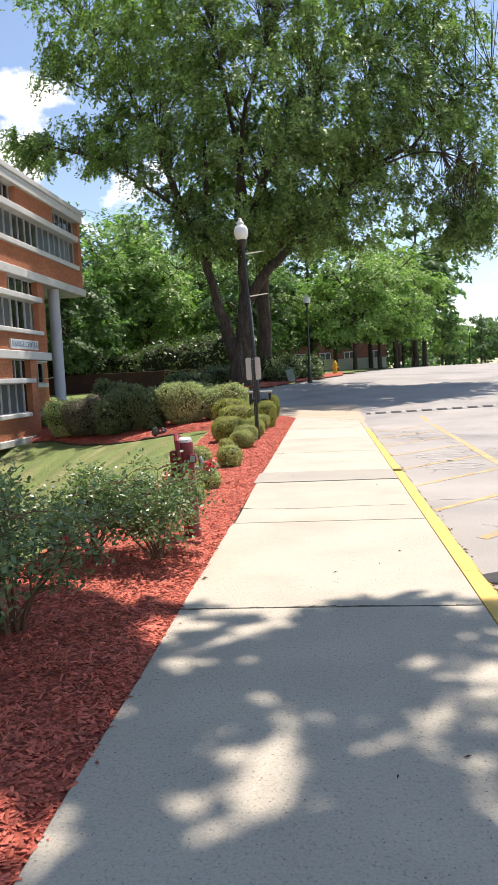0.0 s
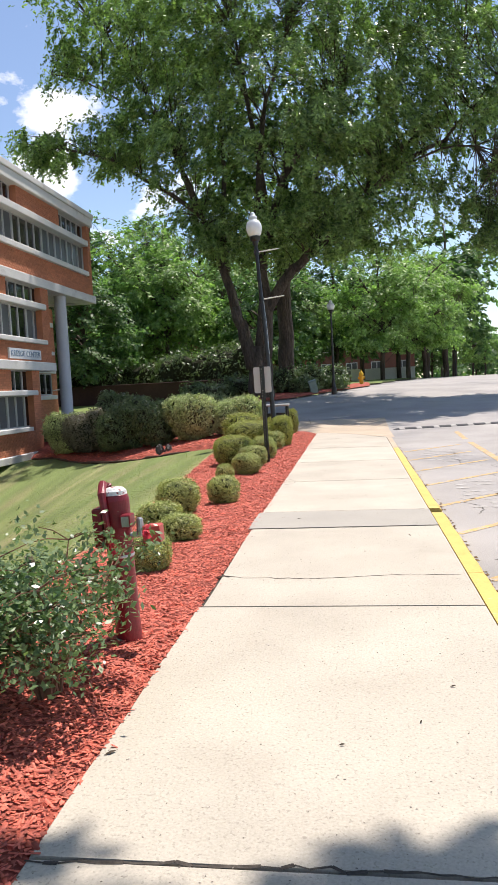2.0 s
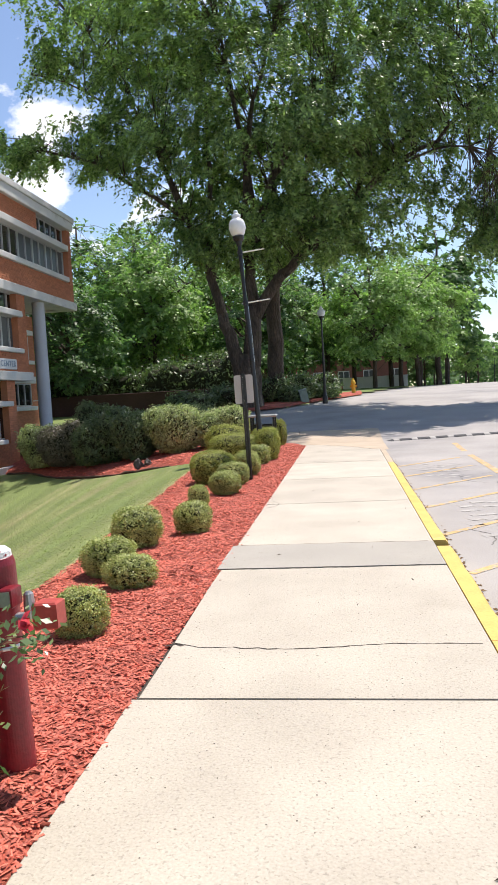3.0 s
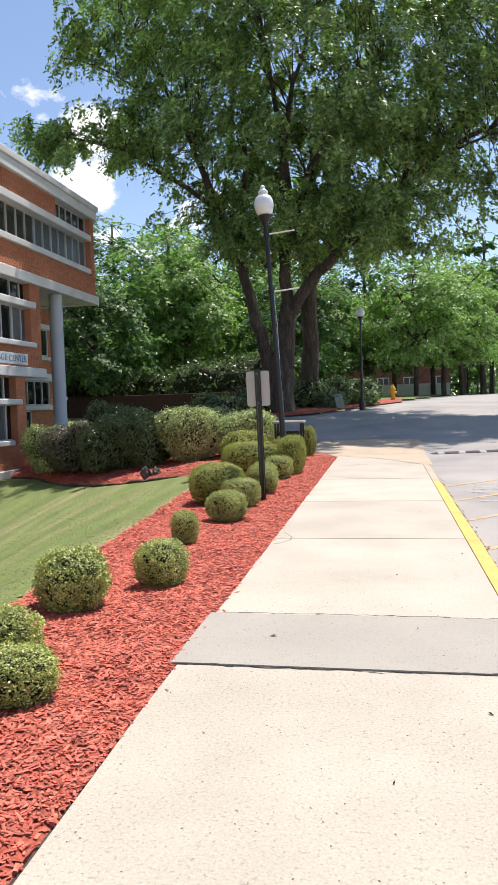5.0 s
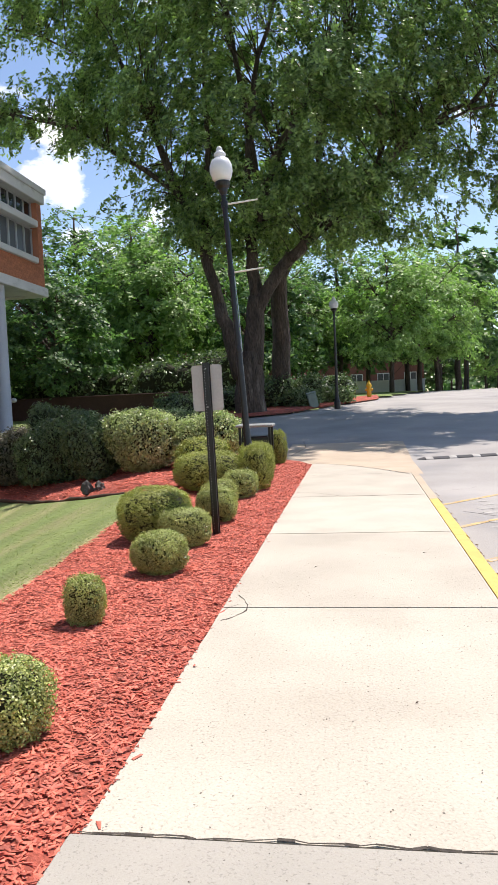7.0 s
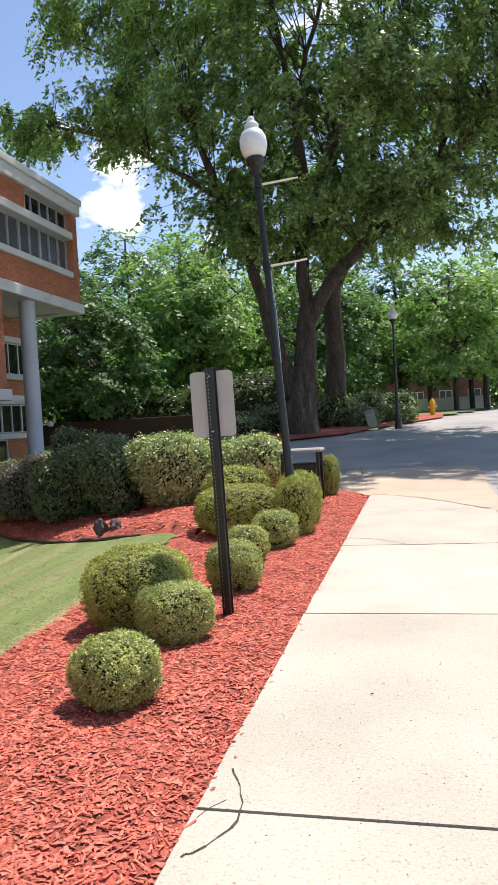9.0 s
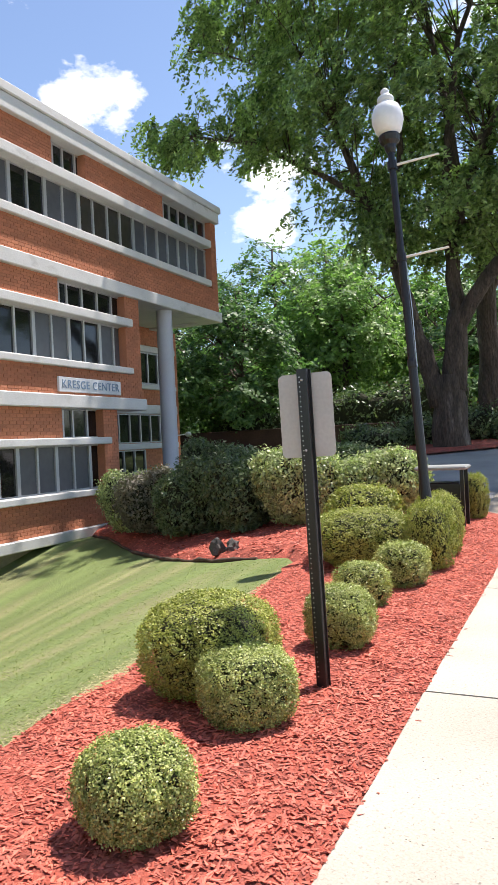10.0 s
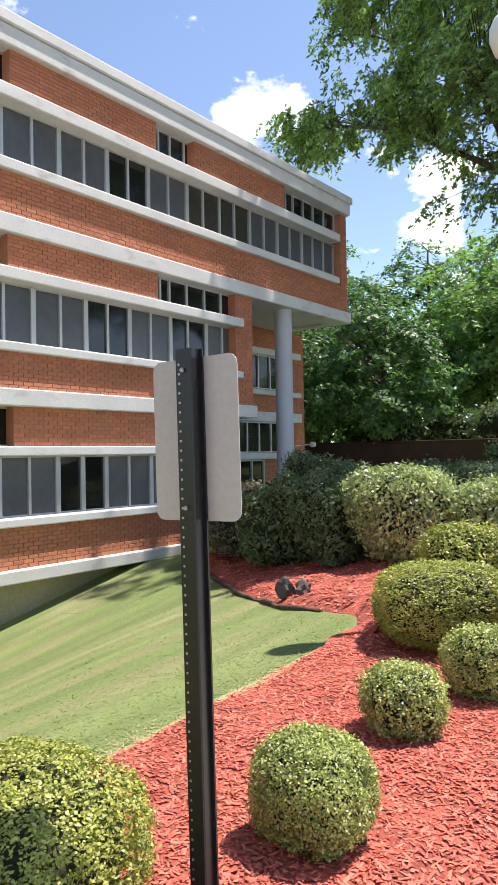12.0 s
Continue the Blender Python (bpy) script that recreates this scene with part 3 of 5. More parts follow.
def bed_x(u, y):
    e = bed_edge(min(y, 19)) - 0.03 - 0.06 * noise.noise((0, y * 1.3, 5)) if y < 18.3 else -3.1
    w = walk_left(y) + 0.004
    if y > 23.0:
        w = -1.03 - 0.65 * (y - 23.0) / 0.9
    return e + (w - e) * u, y


tagged(part("mulch_bed", strip(steps(0, 1, 0.08), steps(-5, 23.9, 0.25), bed_x, mulch_z), MULCH, smooth=True),
       "bed of red-dyed wood mulch along the walk", "mulch bed", kind="structure")


def back_xy(u, x):
    a = back_edge(x) + 0.10 * noise.noise((x * 2, 0, 0))
    return x, a + (27.0 - a) * u


def back_z(x, y):
    d = max(0.0, min(1.0, (y - back_edge(x)) / 0.25))
    return ground_z(x, y) - 0.02 + 0.10 * d + 0.05 * noise.noise((x * 1.5, y * 1.5, 3)) * d


g = strip(steps(0, 1, 0.035), steps(-12, -2.85, 0.15), back_xy, back_z)
g.f = [tuple(reversed(q)) for q in g.f]
tagged(part("mulch_bed_back", g, MULCH, smooth=True), "shaded red mulch bed under the hedge", "mulch bed", kind="structure")


def chips(rng, n, place, size):
    """Splinters of shredded wood lying at all angles."""
    xyz = np.array([place(rng) for _ in range(n)])
    a, tilt, roll = rng.uniform(0, 2 * np.pi, n), rng.normal(0, 0.17, n), rng.normal(0, 0.30, n)
    ln, wd, th = size * (0.25 + 1.5 * rng.random(n) ** 1.8), size * rng.uniform(0.18, 0.56, n), size * rng.uniform(0.010, 0.028, n)
    u = np.stack([np.cos(a) * np.cos(tilt), np.sin(a) * np.cos(tilt), np.sin(tilt)], 1)
    s = np.stack([-np.sin(a), np.cos(a), np.sin(roll)], 1)
    s /= np.linalg.norm(s, axis=1)[:, None]
    w = np.cross(u, s)
    xyz = xyz + w * th[:, None]
    U, S, W = u * ln[:, None] / 2, s * wd[:, None] / 2, w * th[:, None]
    taper = rng.uniform(0.05, 1.0, n)[:, None]
    c = [xyz - U - S - W, xyz + U - S * taper - W, xyz + U + S * taper - W, xyz - U + S - W, xyz - U - S + W, xyz + U - S * taper + W, xyz + U + S * taper + W, xyz - U + S + W]
    v = np.stack(c, 1).reshape(-1, 3)
    f = np.array([(4, 5, 6, 7), (0, 1, 5, 4)])
    faces = (np.arange(n)[:, None, None] * 8 + f[None]).reshape(-1, 4)
    return v, faces


def chip_mesh(name, v, f, mat):
    me = bpy.data.meshes.new(name)
    me.vertices.add(len(v))
    me.vertices.foreach_set("co", v.reshape(-1).astype(np.float32))
    me.loops.add(f.size)
    me.loops.foreach_set("vertex_index", f.reshape(-1).astype(np.int32))
    me.polygons.add(len(f))
    me.polygons.foreach_set("loop_start", np.arange(0, f.size, 4, dtype=np.int32))
    me.update(calc_edges=True)
    me.materials.append(mat)
    return me


def near_place(rng):
    while True:
        y = 0.8 + 22.3 * rng.random() ** 1.08
        e = bed_edge(min(y, 19))
        x = rng.uniform(e - 0.05, walk_left(y) + (0.005 if rng.random() < 0.985 else 0.06))
        return x, y, (mulch_z(x, y) + 0.004) if x < walk_left(y) else 0.004


rng = np.random.default_rng(11)
v, f = chips(rng, 125000, near_place, 0.035)
vb, fb = chips(rng, 6000, lambda r: (lambda x, k: (x, back_edge(x) + 3.2 * k, back_z(x, back_edge(x) + 3.2 * k) + 0.006))(r.uniform(-10.5, -2.9), r.random()), 0.07)
f = np.concatenate([f, fb + len(v)])
v = np.concatenate([v, vb])
tagged(part("mulch_chips", chip_mesh("mulch_chips", v, f, CHIP)), "shredded red wood chips covering the bed", "mulch", kind="stuff")

# low dark edging between lawn and back bed
g = Geo()
erng = random.Random(77)
xs = steps(-10.6, -4.0, 0.22)
g.tube([(x, back_edge(x) - 0.02 + erng.uniform(-0.03, 0.03), lawn_z(x, back_edge(x)) + 0.005 + erng.uniform(-0.015, 0.015)) for x in xs], [0.032 + erng.uniform(-0.010, 0.010) for x in xs], 7)
tagged(part("bed_edging", g, SOIL, smooth=True), "low dark earthen edging between lawn and mulch", "edging", kind="structure")

# ---- lawn ----
def lawn_xy(u, y):
    e = bed_edge(min(y, 19)) + 0.05
    return -11.6 + (e + 11.6) * u, min(y, 27)


tagged(part("lawn", strip(steps(0, 1, 0.03), steps(0, 25.2, 0.3), lawn_xy, lambda x, y: lawn_z(x, y) - 0.012), GRASS, smooth=True),
       "mown green lawn falling towards the brick building", "lawn", kind="structure")
rng = np.random.default_rng(21)
n = 95000
yy = 6 + 18.5 * rng.random(n)
xx = np.array([bed_edge(min(y, 19)) for y in yy]) - 0.02 - 7.5 * rng.random(n) ** 1.5
ok = np.array([y < back_edge(x) - 0.05 and x > -10.75 for x, y in zip(xx, yy)])
xx, yy = xx[ok], yy[ok]
c = np.stack([xx, yy, np.array([lawn_z(x, y) for x, y in zip(xx, yy)]) - 0.009], 1)
tagged(part("grass", quads("grass", leaves(rng, c, np.tile([0, 0, 1.0], (len(c), 1)), 0.034, 0.20, 0.28), BLADE)), "short mown grass with dry straw-coloured tufts", "grass", kind="stuff")


DRY_SOIL = material("dry_soil", (0.42, 0.36, 0.20), 1.0, 0.2, 5, 60, 0.8, stain=(0.28, 0.28, 0.11), stain_scale=5, stain_at=(0.42, 0.62))
tagged(part("lawn_edge", strip(steps(0, 1, 0.2), steps(6, 18.3, 0.25), lambda u, y: (bed_edge(min(y, 19)) - (0.16 + 0.08 * noise.noise((0, y * 1.1, 9))) * (1 - u), y), lambda x, y: lawn_z(x, y) - 0.007), DRY_SOIL, smooth=True),
       "bare straw-coloured strip between lawn and mulch", "lawn edge", kind="structure")
rng = np.random.default_rng(23)
n = 14000
yy = 6 + 13 * rng.random(n)
xx = np.array([bed_edge(min(y, 19)) for y in yy]) - 0.02 - np.abs(rng.normal(0, 0.10, n)) - 0.05 * np.sin(yy * 1.7)
c = np.stack([xx, yy, np.array([lawn_z(x, y) for x, y in zip(xx, yy)]) - 0.004], 1)
tagged(part("dry_grass", quads("dry_grass", leaves(rng, c, np.tile([0, 0, 1.0], (n, 1)), 0.032, 0.18, 0.2), BLADE_DRY)), "straw-coloured dry grass along the mulch edge", "grass", kind="stuff")


# ---- the brick building ----
FRONT = -10.83          # outer face of bands and sills
BRICK_X = FRONT - 0.11  # outer face of brickwork
WIN_X = FRONT - 0.34    # glazing
Y0, Y1, Y2, Y3 = 8.0, 27.8, 32.55, 26.6
house = thing("brick_building", (0.10, -0.04, 0.20), "three-storey orange brick building with white concrete bands", "building")
pending_bricks = []     # (axis, position, a0, a1, z0, z1)


def wall_block(x_front, y0, y1, z0, z1, depth=0.3):
    ob = part("wall", Geo().box(x_front - depth, x_front - 0.012, y0, y1, z0, z1), MORTAR, house)
    pending_bricks.append((ob, "x", x_front, y0, y1, z0, z1))
    return ob


def band(name, y0, y1, z0, z1, x_front=FRONT, depth=0.5, c=0.02, label=""):
    return part(name, Geo().box(x_front - depth, x_front, y0, y1, z0, z1, c), WHITE_CONC, house, label)


def window_row(y_edges, kinds, z0, z1, x=WIN_X, wide=()):
    """Panes between mullions; kinds: d dark, s screened, b brown, one letter a pane."""
    ob = part("window", Geo().box(x - 0.06, x - 0.03, y_edges[0], y_edges[-1], z0, z1), GLASS_DARK, house)
    for i, k in enumerate(kinds):
        a, b = y_edges[i], y_edges[i + 1]
        part("pane", Geo().box(x - 0.02, x, a + 0.02, b - 0.02, z0 + 0.02, z1 - 0.02), {"d": GLASS_DARK, "s": GLASS_SCREEN, "b": GLASS_BROWN}[k], ob)
    for i, y in enumerate(y_edges):
        w = 0.05 if i in wide else 0.028
        part("mullion", Geo().box(x - 0.03, x + 0.045, y - w, y + w, z0, z1, 0.006), MULLION, ob)
    part("head_rail", Geo().box(x - 0.028, x + 0.03, y_edges[0], y_edges[-1], z1 - 0.03, z1 + 0.005), MULLION, ob)
    part("foot_rail", Geo().box(x - 0.028, x + 0.03, y_edges[0], y_edges[-1], z0 - 0.005, z0 + 0.03), MULLION, ob)
    return ob


# roof
part("roof", Geo().box(-24, FRONT - 0.3, Y0, Y2 - 0.1, 8.45, 8.72), WHITE_CONC, house)
band("fascia", Y0, Y2 + 0.02, 8.36, 8.70, FRONT + 0.02, 1.2)
band("roof_edge", Y0, Y2 + 0.10, 8.702, 8.92, FRONT + 0.07, 0.7, 0.025)
# third storey
band("sill", Y0, 32.0, 7.46, 7.70)
band("sill", Y0, 31.92, 6.22, 6.42)
wall_block(BRICK_X, Y0, Y2, 5.46, 6.22)
wall_block(BRICK_X, 32.2, Y2, 6.22, 8.36, 0.6)
band("band", Y0, Y2, 5.14, 5.46, FRONT, 0.7)
wall_block(BRICK_X - 0.0, 20.99, 24.55, 7.70, 8.36, 0.45)
wall_block(BRICK_X - 0.0, 25.76, 29.3, 7.70, 8.36, 0.45)
wall_block(BRICK_X - 0.0, Y0, 19.27, 7.70, 8.36, 0.45)
window_row([19.4, 19.96, 20.53, 21.1], "ddd", 7.70, 8.36)
window_row([24.8, 25.16, 25.62, 25.98], "ddd", 7.70, 8.36)
window_row([29.64, 30.0, 30.51, 31.02, 31.59, 32.16, 32.55], "dddddd", 7.70, 8.36)
T3 = [17.34, 17.96, 18.57, 19.19, 19.76, 20.32, 20.94, 21.56, 22.16, 22.75, 23.34, 23.9, 24.48, 25.09, 25.7, 26.25, 26.85, 27.41, 28.03, 28.63, 29.23, 29.81, 30.41, 30.97, 31.54, 32.1, 32.55]
window_row([y for y in T3], "ssssddssssddssbbbbssssssss"[: len(T3) - 1], 6.42, 7.46, wide=(0, 4, 8, 10, 12, 14, 18, 20, 22))
part("wall", Geo().box(WIN_X - 0.6, BRICK_X - 0.02, Y0, 17.3, 6.42, 7.46), MORTAR, house)
# end wall of the third storey and the soffit
ob = part("wall", Geo().box(-24, FRONT - 0.12, Y2 - 0.3, Y2 - 0.012, 5.46, 8.36), MORTAR, house)
pending_bricks.append((ob, "y", Y2, -13.5, FRONT - 0.11, 5.46, 8.36))
part("end_band", Geo().box(-24, FRONT - 0.71, Y2 - 0.4, Y2 - 0.003, 5.14, 5.46, 0.02), WHITE_CONC, house)
part("soffit", Geo().box(-24, FRONT - 0.70, 26.4, Y2 - 0.4, 5.20, 5.44), WHITE_CONC, house, "white concrete soffit")
# second storey
wall_block(BRICK_X, Y0, Y1, 2.48, 3.12)
band("sill", Y0, 27.33, 4.35, 4.56)
band("sill", Y0, 27.28, 3.12, 3.28)
wall_block(BRICK_X, 27.15, Y1, 3.12, 5.14, 0.9)
wall_block(BRICK_X, 20.91, 24.54, 4.56, 5.14, 0.45)
wall_block(BRICK_X, Y0, 19.27, 4.56, 5.14, 0.45)
window_row([19.4, 19.96, 20.53, 21.04], "ddd", 4.56, 5.14)
window_row([24.79, 25.08, 25.64, 26.24, 26.83, 27.4], "ddddd", 4.56, 5.14)
T2 = [19.09, 19.71, 20.32, 20.94, 21.55, 22.15, 22.75, 23.3, 23.89, 24.49, 25.1, 25.66, 26.29, 26.86, 27.4]
window_row(T2, "ssssssddssddss", 3.28, 4.35, wide=(0, 4, 6, 8, 10, 12))
part("wall", Geo().box(WIN_X - 0.6, BRICK_X - 0.02, Y0, 19.05, 3.28, 4.35), MORTAR, house)
# first storey
band("band", Y0, 27.75, 2.18, 2.48, FRONT + 0.05, 0.6)
band("sill", Y0, 26.18, 1.33, 1.50)
band("sill", 20.36, 25.62, 0.12, 0.27)
wall_block(BRICK_X, 20.44, 26.01, -0.60, 0.12)
wall_block(BRICK_X + 0.10, Y0, 20.44, -0.60, 1.33, 0.8)
wall_block(BRICK_X, 26.01, Y3, -0.9, 2.18, 0.8)
wall_block(BRICK_X, 20.99, 24.48, 1.50, 2.18, 0.45)
wall_block(BRICK_X, Y0, 20.5, 1.50, 2.18, 0.45)
window_row([20.67, 21.13], "d", 1.50, 2.18)
window_row([24.73, 25.08, 25.62, 26.23], "ddd", 1.50, 2.18)
window_row([20.61, 20.82, 21.43, 22.05, 22.63, 23.21, 23.82, 24.45, 25.06, 25.67, 26.24], "dssddssssd", 0.27, 1.33, wide=(1, 3, 4, 5, 7, 9))
band("water_table", Y0, 26.1, -0.83, -0.60, FRONT + 0.02, 0.5)
part("basement_wall", Geo().box(-12.2, FRONT - 0.45, Y0, 26.0, -5, -0.83), BASEMENT, house, "tan basement wall in shade")
# solid block in filler colour, paints the darkness of the rooms
part("interior", Geo().box(-24, WIN_X - 0.65, Y0, 26.9, -1, 8.4), CORE, house, "near-black block standing in for unlit rooms")
# recessed entrance wing behind the column
RX = -13.4
rec = part("wall", Geo().box(RX - 0.4, RX - 0.012, 26.6, 33.85, -1, 5.2), MORTAR, house)
pending_bricks.append((rec, "x", RX, 26.6, 33.85, -0.8, 5.2))
for z0, z1 in ((4.35, 4.56), (3.12, 3.28), (2.30, 2.60), (1.15, 1.34)):
    part("sill", Geo().box(RX, RX + 0.14, 27.9, 33.5, z0, z1, 0.02), WHITE_CONC, house)
window_row([28.2, 28.8, 29.4, 30.0, 30.6, 31.2, 31.8, 32.4, 33.0], "dddddddd", 3.30, 4.33, RX + 0.06)
window_row([28.2, 28.8, 29.4, 30.0, 30.6, 31.2, 31.8, 32.4, 33.0], "dddddddd", 1.36, 2.28, RX + 0.06)
window_row([27.2, 27.8, 28.4, 29.0, 29.6, 30.2, 30.8, 31.4], "ddddddd", -0.6, 1.13, RX + 0.06)
col = part("column", Geo().lathe([(0.25, -0.85), (0.235, -0.8), (0.23, 5.1), (0.25, 5.2)], 28, (-11.22, 29.55, 0)), COLUMN, house, "round grey-white concrete column", smooth=True)

# sign on the facade
plate = thing("building_sign", (FRONT, 25.50, 2.75), "pale sign board with dark serif letters on the brick", "sign")
part("board", Geo().box(-0.02, 0.05, -1.18, 1.18, 0, 0.34, 0.01), SIGN_FACE, plate)
curve = bpy.data.curves.new("letters", "FONT")
curve.body, curve.size, curve.align_x, curve.align_y, curve.extrude, curve.space_character = "KRESGE CENTER", 0.27, "CENTER", "CENTER", 0.004, 1.12
curve.materials.append(SIGN_TEXT)
tx = new("letters", curve)
tx.parent = plate
tx.matrix_basis = Matrix.Translation((0.056, 0, 0.17)) @ Matrix(((0, 0, 1, 0), (1, 0, 0, 0), (0, 1, 0, 0), (0, 0, 0, 1)))
# lamp on the recessed wing
wl = thing("wall_lamp", (-13.2, 33.1, 1.75), "white flood lamp on an arm at the wall", "lamp")
part("arm", Geo().tube([(0, 0, 0), (0.2, 0.15, 0.02), (0.4, 0.3, 0.05)], [0.02, 0.02, 0.02]), WHITE_CONC, wl)
part("head", Geo().lathe([(0.05, -0.08), (0.11, -0.04), (0.10, 0.05), (0.04, 0.09)], 12, (0.45, 0.34, 0.04)), WHITE_CONC, wl)

# ---- plants ----
def lobe_points(rng, lobes, count, power=2.3):
    """Points and normals on the outside of a heap of rounded lobes (centre, radii)."""
    C, R = np.array([c for c, r in lobes], float), np.array([r for c, r in lobes], float)
    area = (R[:, 0] * R[:, 1] + R[:, 1] * R[:, 2] + R[:, 0] * R[:, 2])
    which = rng.choice(len(lobes), count, p=area / area.sum())
    d = rng.normal(0, 1, (count, 3))
    d /= np.linalg.norm(d, axis=1)[:, None]
    d = d * ((np.abs(d) ** power).sum(1) ** (-1 / power))[:, None]
    p = C[which] + d * R[which]
    n = np.sign(d) * np.abs(d) ** (power - 1) / R[which]
    n /= np.linalg.norm(n, axis=1)[:, None]
    out = np.ones(count, bool)
    for i in range(len(lobes)):
        inside = (np.abs((p - C[i]) / R[i]) ** power).sum(1) < 0.95
        out &= ~(inside & (which != i))
    return p[out], n[out]


def sprigs(rng, p, n, per, leaf, slim, jitter, mat, low, dimple=2.0, scale=5.0):
    """Tufts of small leaves on a surface, some sunk so that gaps between them stay dark."""
    sink = np.array([noise.noise(Vector(q) * scale) for q in p]) + rng.normal(0, 0.25, len(p))
    p = p - n * (np.clip(sink, -0.35, 0.8) * leaf * dimple)[:, None]
    c = np.repeat(p, per, 0) + rng.normal(0, leaf * 0.75, (len(p) * per, 3))
    m = np.repeat(n, per, 0) + np.array([0, 0, 0.25])
    ok = c[:, 2] > low
    return quads("foliage", leaves(rng, c[ok], m[ok], leaf, slim, jitter), mat)


# solid body behind the leaves, its dark colour painting the shade between tufts
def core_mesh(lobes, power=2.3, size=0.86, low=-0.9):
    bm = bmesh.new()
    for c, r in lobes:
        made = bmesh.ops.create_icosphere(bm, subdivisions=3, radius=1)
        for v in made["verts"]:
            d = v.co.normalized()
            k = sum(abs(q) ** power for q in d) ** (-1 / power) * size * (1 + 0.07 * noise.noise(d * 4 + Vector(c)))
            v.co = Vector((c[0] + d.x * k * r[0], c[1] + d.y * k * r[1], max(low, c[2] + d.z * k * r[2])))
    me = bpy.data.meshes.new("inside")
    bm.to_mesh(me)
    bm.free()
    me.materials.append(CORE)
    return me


def clipped_mesh(seed, count, per, leaf, mat, power):
    """A shorn body of unit half-size, slightly narrower at its foot."""
    rng = np.random.default_rng(seed)
    p, n = lobe_points(rng, [((0, 0, 0), (1, 1, 1))], count, power)
    ph = rng.uniform(0, 6, 4)
    lump = np.sin(3 * p[:, 0] + ph[0]) * np.sin(3.3 * p[:, 1] + ph[1]) + 0.6 * np.sin(5 * p[:, 2] + 3 * p[:, 0] + ph[2]) + 0.4 * np.sin(9 * p[:, 1] - 6 * p[:, 0] + ph[3])
    p *= (0.875 + 0.022 * lump)[:, None]
    p[:, :2] *= (1 - 0.16 * np.clip(-p[:, 2] - 0.1, 0, 1) ** 1.5)[:, None]
    return sprigs(rng, p, n, per, leaf, 0.66, 0.75, mat, -0.93, 2.2, 4.5)


def stem_geo(h, n, spread, r, seed):
    rng = random.Random(seed)
    g = Geo()
    for i in range(n):
        a = 6.283 * i / n + rng.uniform(-0.4, 0.4)
        g.tube([(0.02 * math.cos(a), 0.02 * math.sin(a), -0.06), (spread * 0.4 * math.cos(a), spread * 0.4 * math.sin(a), h * 0.5), (spread * math.cos(a), spread * math.sin(a), h)], [r, r * 0.8, r * 0.4], 5)
    return g


BOX_FINE = [clipped_mesh(31 + i, 3900, 8, 0.052, LEAF_BOX, 2.8 + 0.3 * i) for i in range(3)]
BOX_MESHES = [clipped_mesh(41 + i, 2000, 7, 0.072, LEAF_BOX, 2.8 + 0.3 * i) for i in range(3)]
BOX_YELLOW = [clipped_mesh(51 + i, 6300, 7, 0.035, LEAF_BOX_YELLOW, 2.9) for i in range(2)]
BOX_YELLOW_FAR = clipped_mesh(57, 1800, 7, 0.066, LEAF_BOX_YELLOW, 2.8)
BOXY = clipped_mesh(61, 1800, 7, 0.068, LEAF_BOX_YELLOW, 3.6)
# dark filler for the shaded inside of the clipped shrubs
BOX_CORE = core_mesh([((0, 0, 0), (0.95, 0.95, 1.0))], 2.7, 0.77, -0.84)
BOX_STEM = stem_geo(0.4, 5, 0.3, 0.05, 3).mesh("stem", TWIG)


def clipped_shrub(x, y, half, tall, i, yellow=False, turn=0.0, label="", deep=None, z=None):
    """A shorn shrub: its half width, height and half depth."""
    deep = deep or half
    base = (ground_z(x, y) if x < -2.7 else 0.03) if z is None else z
    ob = thing("boxwood_shrub", (x, y, base), label or "clipped round boxwood shrub in red mulch", "shrub", "clipped shrubs", turn=turn)
    h = tall * 0.5
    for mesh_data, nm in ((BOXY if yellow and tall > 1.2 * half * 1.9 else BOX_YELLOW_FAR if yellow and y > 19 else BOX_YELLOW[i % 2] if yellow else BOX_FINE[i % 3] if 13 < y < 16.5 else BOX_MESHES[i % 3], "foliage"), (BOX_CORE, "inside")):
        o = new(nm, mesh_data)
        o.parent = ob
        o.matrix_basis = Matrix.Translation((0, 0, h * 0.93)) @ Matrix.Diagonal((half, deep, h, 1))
    o = new("stem", BOX_STEM)
    o.parent = ob
    o.matrix_basis = Matrix.Diagonal((half, deep, h, 1))
    return ob


SHRUBS = [
    # x, y, half width, height, yellowish
    (-1.46, 7.55, 0.165, 0.31, 0), (-1.49, 8.62, 0.195, 0.26, 0), (-1.78, 9.0, 0.20, 0.32, 0), (-1.86, 10.05, 0.25, 0.42, 0), (-1.46, 10.68, 0.185, 0.35, 0),
    (-1.72, 12.20, 0.13, 0.33, 0), (-1.61, 13.50, 0.215, 0.37, 0), (-2.03, 14.86, 0.42, 0.58, 1), (-1.65, 14.52, 0.23, 0.40, 0),
    (-1.61, 15.85, 0.24, 0.44, 0), (-1.80, 17.0, 0.22, 0.38, 0), (-1.67, 17.83, 0.25, 0.42, 0), (-2.30, 18.75, 0.54, 0.66, 1),
    (-1.58, 18.68, 0.25, 0.72, 1), (-1.62, 19.62, 0.23, 0.70, 1), (-1.72, 22.95, 0.20, 0.76, 1), (-2.0, 21.2, 0.25, 0.62, 1), (-2.75, 20.4, 0.50, 0.80, 1),
]
for i, (x, y, half, tall, yel) in enumerate(SHRUBS):
    clipped_shrub(x, y, half, tall, i, bool(yel), 40.0 * i,
                  "low clipped yellow-green shrub in red mulch" if yel else "small clipped boxwood ball in red mulch", deep=half * (0.95 if i % 2 else 1.05))


